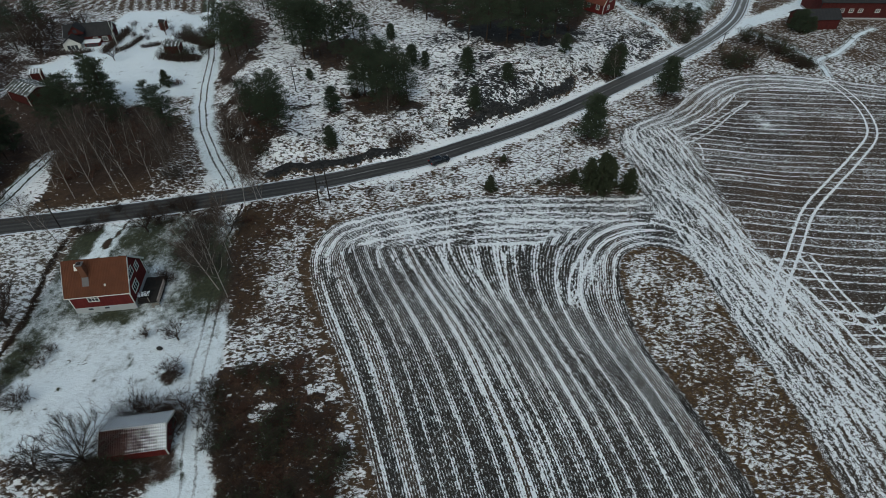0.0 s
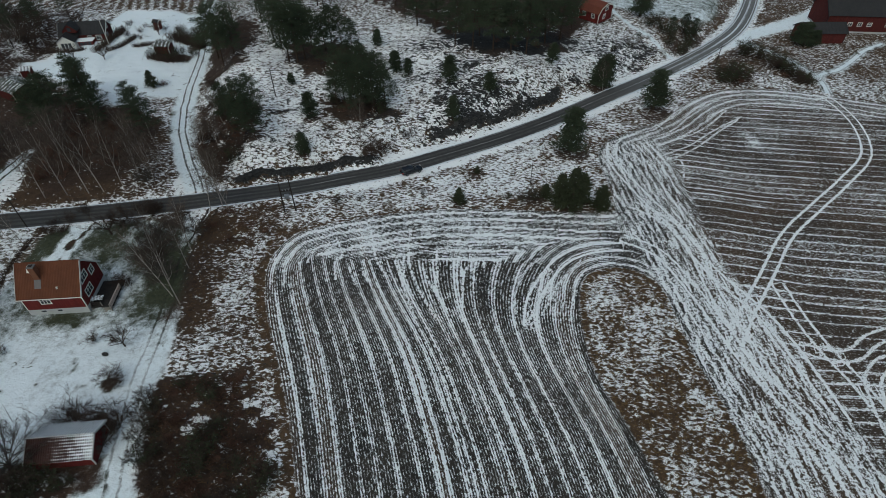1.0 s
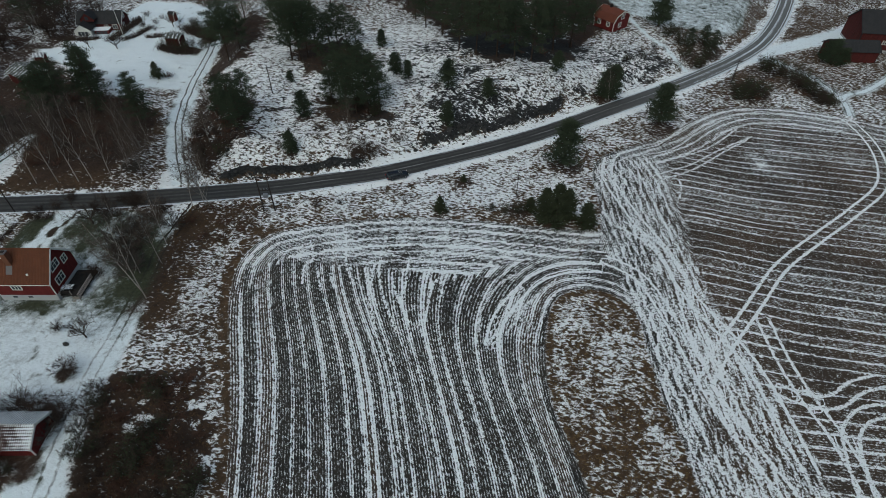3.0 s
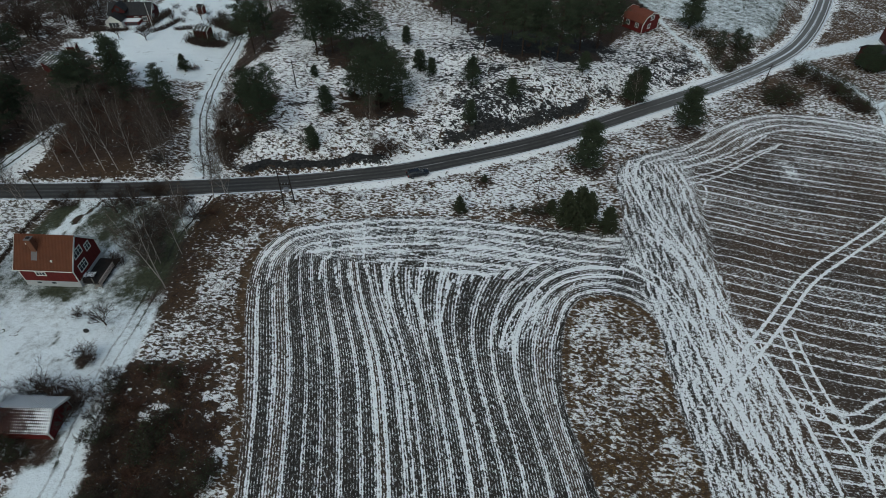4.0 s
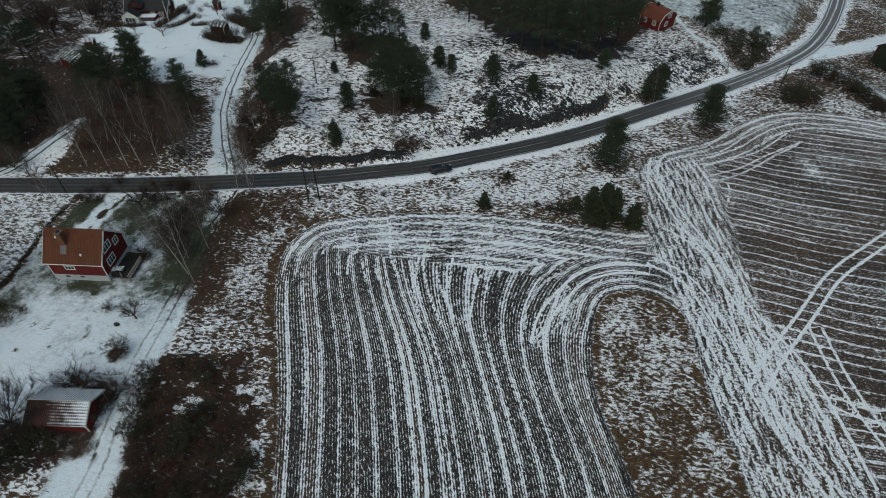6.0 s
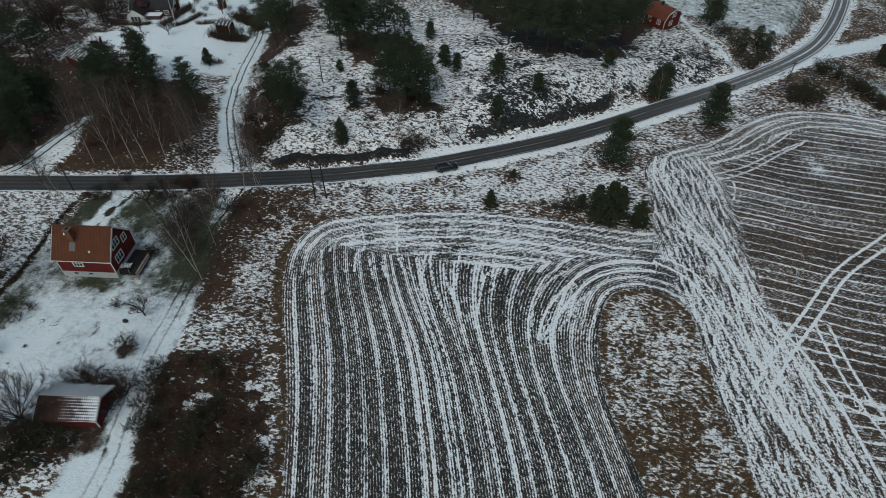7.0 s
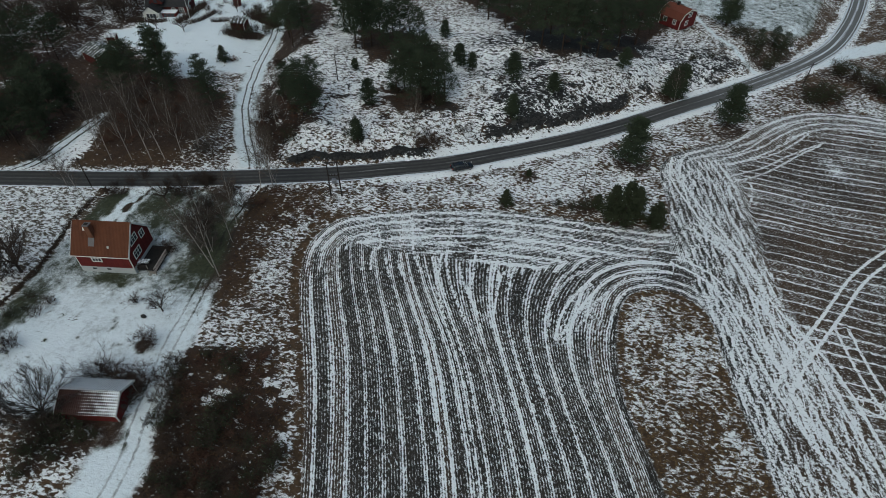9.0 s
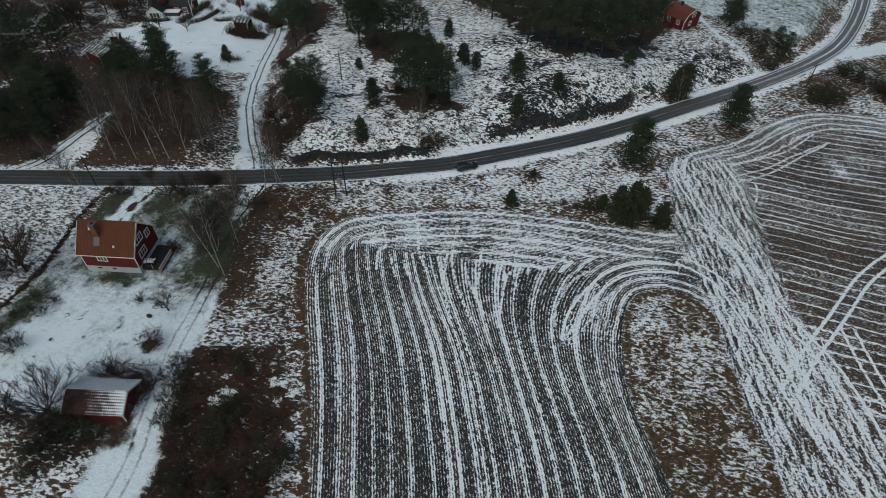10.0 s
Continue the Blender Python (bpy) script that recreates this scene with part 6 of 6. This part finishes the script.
no_glade = lambda x, y: all(math.hypot((x - a) / (rx + 0.9), (y - b) / (ry + 1.0)) > 1 for a, b, rx, ry in GLADES)
strew(DARK, THICKET, 24, 1.8, 3.6, 11, no_glade)
strew(BUSHES, THICKET, 22, 1.8, 3.4, 12, no_glade)
strew(RUSTY, THICKET, 60, 1.2, 2.8, 13, no_glade)
strew(RUSTY, [(-76, 88), (-60, 91.5), (-62, 106), (-63, 118), (-90, 122), (-86, 106)], 60, 1.2, 2.6, 14, lambda x, y: line_distance(np.array([x]), np.array([y]), WEST_LANE)[0][0] > 3)
strew(RUSTY, WOODS[1], 34, 1.2, 2.6, 15)
strew(BUSHES, WOODS[1], 18, 1.6, 3.0, 38)
strew(BIRCHES, WOODS[1], 3, 8, 11, 39)
strew(RUSTY, WOODS[2], 10, 1.0, 2.0, 16)
strew(DARK, WOODS[2], 6, 2.0, 3.4, 40)
strew(DARK, WOODS[1], 5, 2.0, 3.4, 41)
strew(BIRCHES, [(-78, 88), (-60, 91), (-58, 104), (-66, 112), (-80, 108)], 4, 8, 13, 42, lambda x, y: line_distance(np.array([x]), np.array([y]), WEST_LANE)[0][0] > 2.5)
strew(RUSTY, [(-39, 85), (-24, 88), (-24, 78), (-33, 70)], 14, 0.8, 1.8, 17)
strew(RUSTY, [(-130, 100), (-95, 84), (-90, 110), (-130, 130)], 24, 1.5, 3, 18)
strew(DARK, [(44.7, 148.6), (62, 154), (66, 160), (56, 166)], 5, 1.0, 2.0, 19)

strew(ORCHARD, [(-165, 185), (-120, 178), (-109, 160), (-110, 142), (-160, 130)], 18, 8, 11, 21)
strew(BIRCHES, [(-165, 185), (-120, 178), (-109, 160), (-110, 142), (-160, 130)], 14, 9, 13, 22)
strew(FAR_PINES, [(-165, 150), (-112, 138), (-100, 128), (-90, 112), (-104, 84), (-150, 90)], 10, 9, 13, 23, lambda x, y: math.hypot(x + 102.8, y - 122.6) > 8 and math.hypot(x + 103.4, y - 135) > 5 and line_distance(np.array([x]), np.array([y]), [(-103, 123), (-80, 100)])[0][0] > 6)
strew(RUSTY, [(-165, 185), (-120, 178), (-109, 160), (-110, 142), (-160, 130)], 26, 2, 4, 24)


def hedge(points, tall, label, material=None, wide=0.25):
    """A clipped or wild hedge along a line: one mass of twigs."""
    t = Twigs(len(points) * 17 + int(abs(points[0][0])))
    r = t.rng
    line = curve(points, 8)
    x0, y0 = line[0]
    top = thing("hedge", pose(x0, y0, height(x0, y0)), label, "hedge", "hedges round the gardens")
    z0 = height(x0, y0)
    for (ax, ay), (bx, by) in zip(line, line[1:]):
        for k in range(int(math.hypot(bx - ax, by - ay) * 26 * (1 + wide)) + 1):
            q = r.random()
            p = Vector((ax + (bx - ax) * q - x0 + r.gauss(0, wide), ay + (by - ay) * q - y0 + r.gauss(0, wide), 0))
            p.z = height(p.x + x0, p.y + y0) - z0 - 0.1
            e = p + Vector((r.gauss(0, 0.35), r.gauss(0, 0.35), 1)) * tall * r.uniform(0.6, 1.05)
            t.blade(p, e, 0.05)
            for _ in range(4):
                m = p.lerp(e, r.uniform(0.3, 1))
                t.blade(m, m + rand_dir(r, 0.5) * tall * 0.35, 0.03)
    part("crown", t.mesh("crown", material or M_REDTWIG), top)


hedge([(-108.5, 149.5), (-103, 149.6), (-97.0, 151.5)], 1.2, "low brown clipped hedge in front of a house", M_TWIG, 0.4)
hedge([(-93.2, 150.8), (-92.6, 158), (-92.5, 166)], 1.7, "brown hedge beside a house", M_TWIG, 0.55)
hedge([(-90, 151), (-87.5, 155), (-86.5, 161)], 1.3, "wild brown hedge on a snowy lawn", M_TWIG)
hedge([(-84, 154), (-81, 155), (-79.5, 156)], 1.3, "wild brown hedge on a snowy lawn", M_TWIG)
hedge([(-78.5, 157), (-75, 157.5)], 1.3, "wild brown hedge on a snowy lawn", M_TWIG)
hedge([(-76, 161), (-70, 160), (-66, 158.5)], 2.6, "tall brown hedge behind a shed", M_TWIG, 0.9)
hedge([(-76.5, 147.4), (-72, 146.2), (-67.5, 148.5)], 1.8, "tall brown hedge before a shed", M_TWIG, 0.6)
hedge([(-67.7, 75.1), (-67.6, 67.5), (-65.8, 57.6), (-65.8, 47.4), (-66.5, 38)], 0.55, "low brown hedge along a meadow's edge", M_TWIG)
hedge([(-56, 31.0), (-51, 31.4), (-47, 31.2)], 0.6, "low brown hedge at a garden's edge")

strew(FAR_PINES, [(-112, 120), (-88, 108), (-86, 92), (-98, 82), (-118, 92)], 5, 9, 12, 25, lambda x, y: line_distance(np.array([x]), np.array([y]), [(-103, 123), (-80, 100)])[0][0] > 6)
strew(BIRCHES, [(-58, 104), (-60, 91.5), (-49, 90.5), (-54, 104)], 6, 7, 11, 27)
strew(RUSTY, [(-20, 165), (0.3, 157.7), (18.1, 138.8), (37.6, 150.0), (43.9, 164.5), (40, 180)], 20, 1.4, 2.6, 28)
strew(BUSHES, [(-48, 75), (-38, 82), (-38, 66), (-44, 64)], 3, 2, 3.6, 29)
strew(BUSHES, [(-60, 140), (-46, 128), (-40, 118), (-48, 112), (-52, 122)], 6, 1.5, 3, 30)

ROUND = Kind("bare_shade_tree", "large round leafless tree with fine pale twigs", "tree", "bare trees of the garden", [(lambda i=i: bare_tree(800 + i * 7, 6, 1.35, M_PALETWIG, 17, 2, 16, 0.045, 0.10, 0.10), 6) for i in range(2)])
for x, y, h in [(-44.8, 33.0, 9.0), (-44.5, 75.5, 4.6), (-40.2, 67.5, 4.2), (-38.2, 78.0, 4.0), (-69.5, 55, 5.0), (-85, 83, 5.5), (-53.5, 92.6, 4.0), (-34.6, 36.5, 3.0), (-31.4, 40.6, 3.0), (-30.4, 37.6, 2.8), (-32.2, 43.6, 2.4), (-29.4, 34.6, 2.6)]:
    ROUND.plant(x, y, h)
for x, y, h in [(-43.4, 31.6, 2.4), (-41.2, 31.2, 2.8), (-39.2, 31.6, 2.2), (-37.6, 30.4, 2.0), (-36.2, 31.4, 1.6), (-43.2, 28.0, 2.6), (-42.0, 28.6, 2.6), (-40.4, 30.2, 2.4), (-39.4, 28.0, 2.4), (-41.5, 25.6, 2.4), (-62.2, 43, 2.2), (-62.6, 47, 1.8), (-62.0, 51, 1.6), (-60.8, 48.5, 1.2)]:
    DARK.plant(x, y, h)
strew(BUSHES, [(-30, 98), (-6, 104), (28.0, 125.8), (39.6, 147.1), (-9.8, 127.0), (-34, 122)], 16, 0.8, 1.8, 31)
strew(RUSTY, [(-30, 98), (-6, 104), (28.0, 125.8), (39.6, 147.1), (-9.8, 127.0), (-34, 122)], 16, 0.5, 1.2, 32)
strew(RUSTY, [(-16, 88), (2, 90), (26, 90), (30, 98), (8, 98), (-12, 92)], 14, 0.4, 0.9, 33)
strew(RUSTY, [(62, 134), (80, 142), (100, 142), (92, 156), (76, 150)], 14, 0.8, 1.6, 34)


strew(BUSHES, [(-56.5, 86), (-41, 86.5), (-40.5, 79), (-46, 76.5), (-56, 79.5)], 12, 1.6, 3.2, 35, lambda x, y: line_distance(np.array([x]), np.array([y]), NORTH_DRIVE)[0][0] > 2.6)
for x, y, h in [(-66.6, 77.6, 2.0), (-64.8, 77.4, 2.0), (-63.4, 77.8, 1.8), (-63, 80.5, 2.6), (-65.5, 79.5, 2.2), (-61.5, 83, 2.4), (-54.5, 83.5, 2.6), (-51.5, 84.5, 2.2)]:
    BUSHES.plant(x, y, h)
for x, y, h in [(-118, 152, 12), (-124, 158, 13), (-114, 160, 11), (-128, 166, 13), (-119, 168, 12), (-112, 172, 10)]:
    FAR_PINES.plant(x, y, h)
for x, y, h in [(-89, 161, 2.2), (-86.5, 164, 2.0), (-84.5, 159.5, 1.8), (-80, 166.5, 2.0), (-76, 167, 2.4), (-92, 169, 2.2), (-103, 164, 2.2), (-107, 153, 2.2), (-87, 168, 1.6)]:
    BUSHES.plant(x, y, h)
for x, y, h in [(-72, 164, 3.0), (-69.5, 166, 3.2), (-75, 165.5, 2.8), (-67.5, 163, 3.0), (-66, 152, 2.6)]:
    DARK.plant(x, y, h)
strew(RUSTY, [(76, 139.5), (86, 142), (84, 150), (78, 150)], 8, 1.4, 2.4, 36)
strew(BUSHES, [(90, 159), (95, 157), (99, 147), (101, 140.5), (96, 141.5), (93, 150)], 10, 2.0, 3.4, 37)


for x, y, h in [(-46.8, 107.3, 2.5), (-45.5, 103, 3.0), (-42.5, 98.5, 3.5), (-39.5, 101.6, 3.0), (-51.6, 119.9, 2.2), (-50.2, 128, 3.0), (-48, 124, 3.0), (-43.5, 101, 2.6), (-40.4, 96.4, 3.0), (-38.0, 98.6, 2.6), (-44.0, 106.0, 2.8), (-37.4, 93.6, 2.2)]:
    BUSHES.plant(x, y, h)
for x, y, h in [(-67.8, 133.2, 1.9), (-67.0, 132.8, 1.5), (-66.2, 133.4, 1.3)]:
    RUSTY.plant(x, y, h, "leafless brown bush on a snowy lawn")
for x, y, h in [(-40.6, 93.4, 9.5), (-44.0, 98.0, 8.5), (-38.6, 92.6, 8.0), (-51.5, 97.9, 10.5), (-42.0, 103.5, 9.0)]:
    BIRCHES.plant(x, y, h)


# ---- grass ----
def tussocks(name, label, outlines, number, seed, tall, material, keep):
    """Tufts of dead grass, bent one way by wind and snow."""
    t = Twigs(seed)
    q = np.random.RandomState(seed)
    for outline in outlines:
        xs, ys = np.array([p[0] for p in outline]), np.array([p[1] for p in outline])
        x, y = q.uniform(xs.min(), xs.max(), number * 2), q.uniform(ys.min(), ys.max(), number * 2)
        ok = (inside(x, y, outline) > 0.2) & keep(x, y)
        for a, b in list(zip(x[ok], y[ok]))[:number]:
            root = Vector((a, b, height(a, b) - 0.03))
            w = t.rng.gauss(0.6, 0.7)
            for _ in range(3):
                d = Vector((math.cos(w) * 0.9 + t.rng.gauss(0, 0.5), math.sin(w) * 0.9 + t.rng.gauss(0, 0.5), t.rng.uniform(0.35, 0.9)))
                t.blade(root, root + d.normalized() * tall * t.rng.uniform(0.6, 1.3), 0.045)
    tagged(new(name, t.mesh(name, material)), label, "grass", kind="stuff")


off_field = lambda x, y: (inside(x, y, FIELD) < -0.3) & (line_distance(x, y, ROAD)[0] > 4.4)
tussocks("island_grass", "dead brown grass tufts on a field island", [ISLAND], 3400, 41, 0.42, M_SEDGE, lambda x, y: y > 20)
tussocks("verge_grass", "dead brown grass tufts on the road verge", [[(-24, 78), (-22, 90), (0, 99), (30, 118), (58, 140), (66, 132), (40, 110), (40, 88), (0, 86)]], 2000, 42, 0.35, M_STRAW, off_field)
tussocks("strip_grass", "dead brown grass tufts beside a field", [STRIP, THICKET], 1800, 43, 0.55, M_STRAW, off_field)

for x, y, h in [(-36, 112, 10), (-44, 115, 8), (-39.5, 110.5, 6)]:
    PINES.plant(x, y, h)


# ---- stones and small things ----
def stone(x, y, size, seed, label="dark weathered boulder on snow", material=None):
    """A rough boulder."""
    r = random.Random(seed)
    bm = bmesh.new()
    bmesh.ops.create_icosphere(bm, subdivisions=2, radius=size)
    cuts = [(rand_dir(r, 0.2), size * r.uniform(0.45, 0.8)) for _ in range(7)]
    for v in bm.verts:
        v.co *= 1 + 0.35 * (noise.noise(v.co * (1.3 / size) + Vector((seed, 0, 0))))
        for face, reach in cuts:
            v.co -= face * max(0.0, v.co.dot(face) - reach)
        v.co.z *= 0.7
    me = bpy.data.meshes.new("boulder")
    bm.to_mesh(me)
    bm.free()
    me.materials.append(material or M_STONE)
    ob = new("boulder", me)
    ob.matrix_basis = pose(x, y, height(x, y) + size * 0.15, 0, 0, r.uniform(0, 360))
    tagged(ob, label, "boulder", "boulders on the ground")


M_STONE = worn("dark_weathered_rock", (0.012, 0.012, 0.012), (0.06, 0.058, 0.055), 3.0, relief=0.6, snow=0.30)
for i, (x, y, size) in enumerate([(-42.2, 51.2, 0.55), (-52.3, 31.4, 0.6), (-50.6, 31.0, 0.5), (-49.6, 30.6, 0.45), (-24.6, 109.5, 0.35), (-25.4, 106.8, 0.30), (-20.5, 105.5, 0.35), (-14.5, 108.5, 0.35), (-5.4, 112.2, 0.40), (2.5, 113.8, 0.45), (5.4, 118.9, 0.40), (11.6, 120.4, 0.50),
                                  (14.8, 118.9, 0.45), (19.6, 122.9, 0.45), (23.5, 126.1, 0.55), (25.1, 129.3, 0.45), (30.1, 132.1, 0.50), (17.3, 127.4, 0.45), (10.1, 124.4, 0.40), (36.6, 138.6, 0.45), (-9.3, 123.2, 0.35), (3.9, 124.0, 0.40), (12.2, 112.6, 0.45), (16.8, 115.9, 0.45)]):
    stone(x, y, size, i + 1)
r = random.Random(77)
for i in range(70):
    west = i % 3 == 0
    x = r.uniform(-34, -9) if west else r.uniform(3, 34)
    j = min(range(len(road_line)), key=lambda k: abs(road_line[k][0] - x))
    (ax, ay), (bx, by) = road_line[j], road_line[j + 1]
    n = math.hypot(bx - ax, by - ay)
    out = r.uniform(3.7, 4.6) if west else r.uniform(5.0, 7.6)
    stone(ax - (by - ay) / n * out + r.uniform(-0.5, 0.5), ay + (bx - ax) / n * out, r.uniform(0.25, 0.5) if west else r.uniform(0.3, 0.75), 100 + i, "dark broken rock of a roadside cutting")
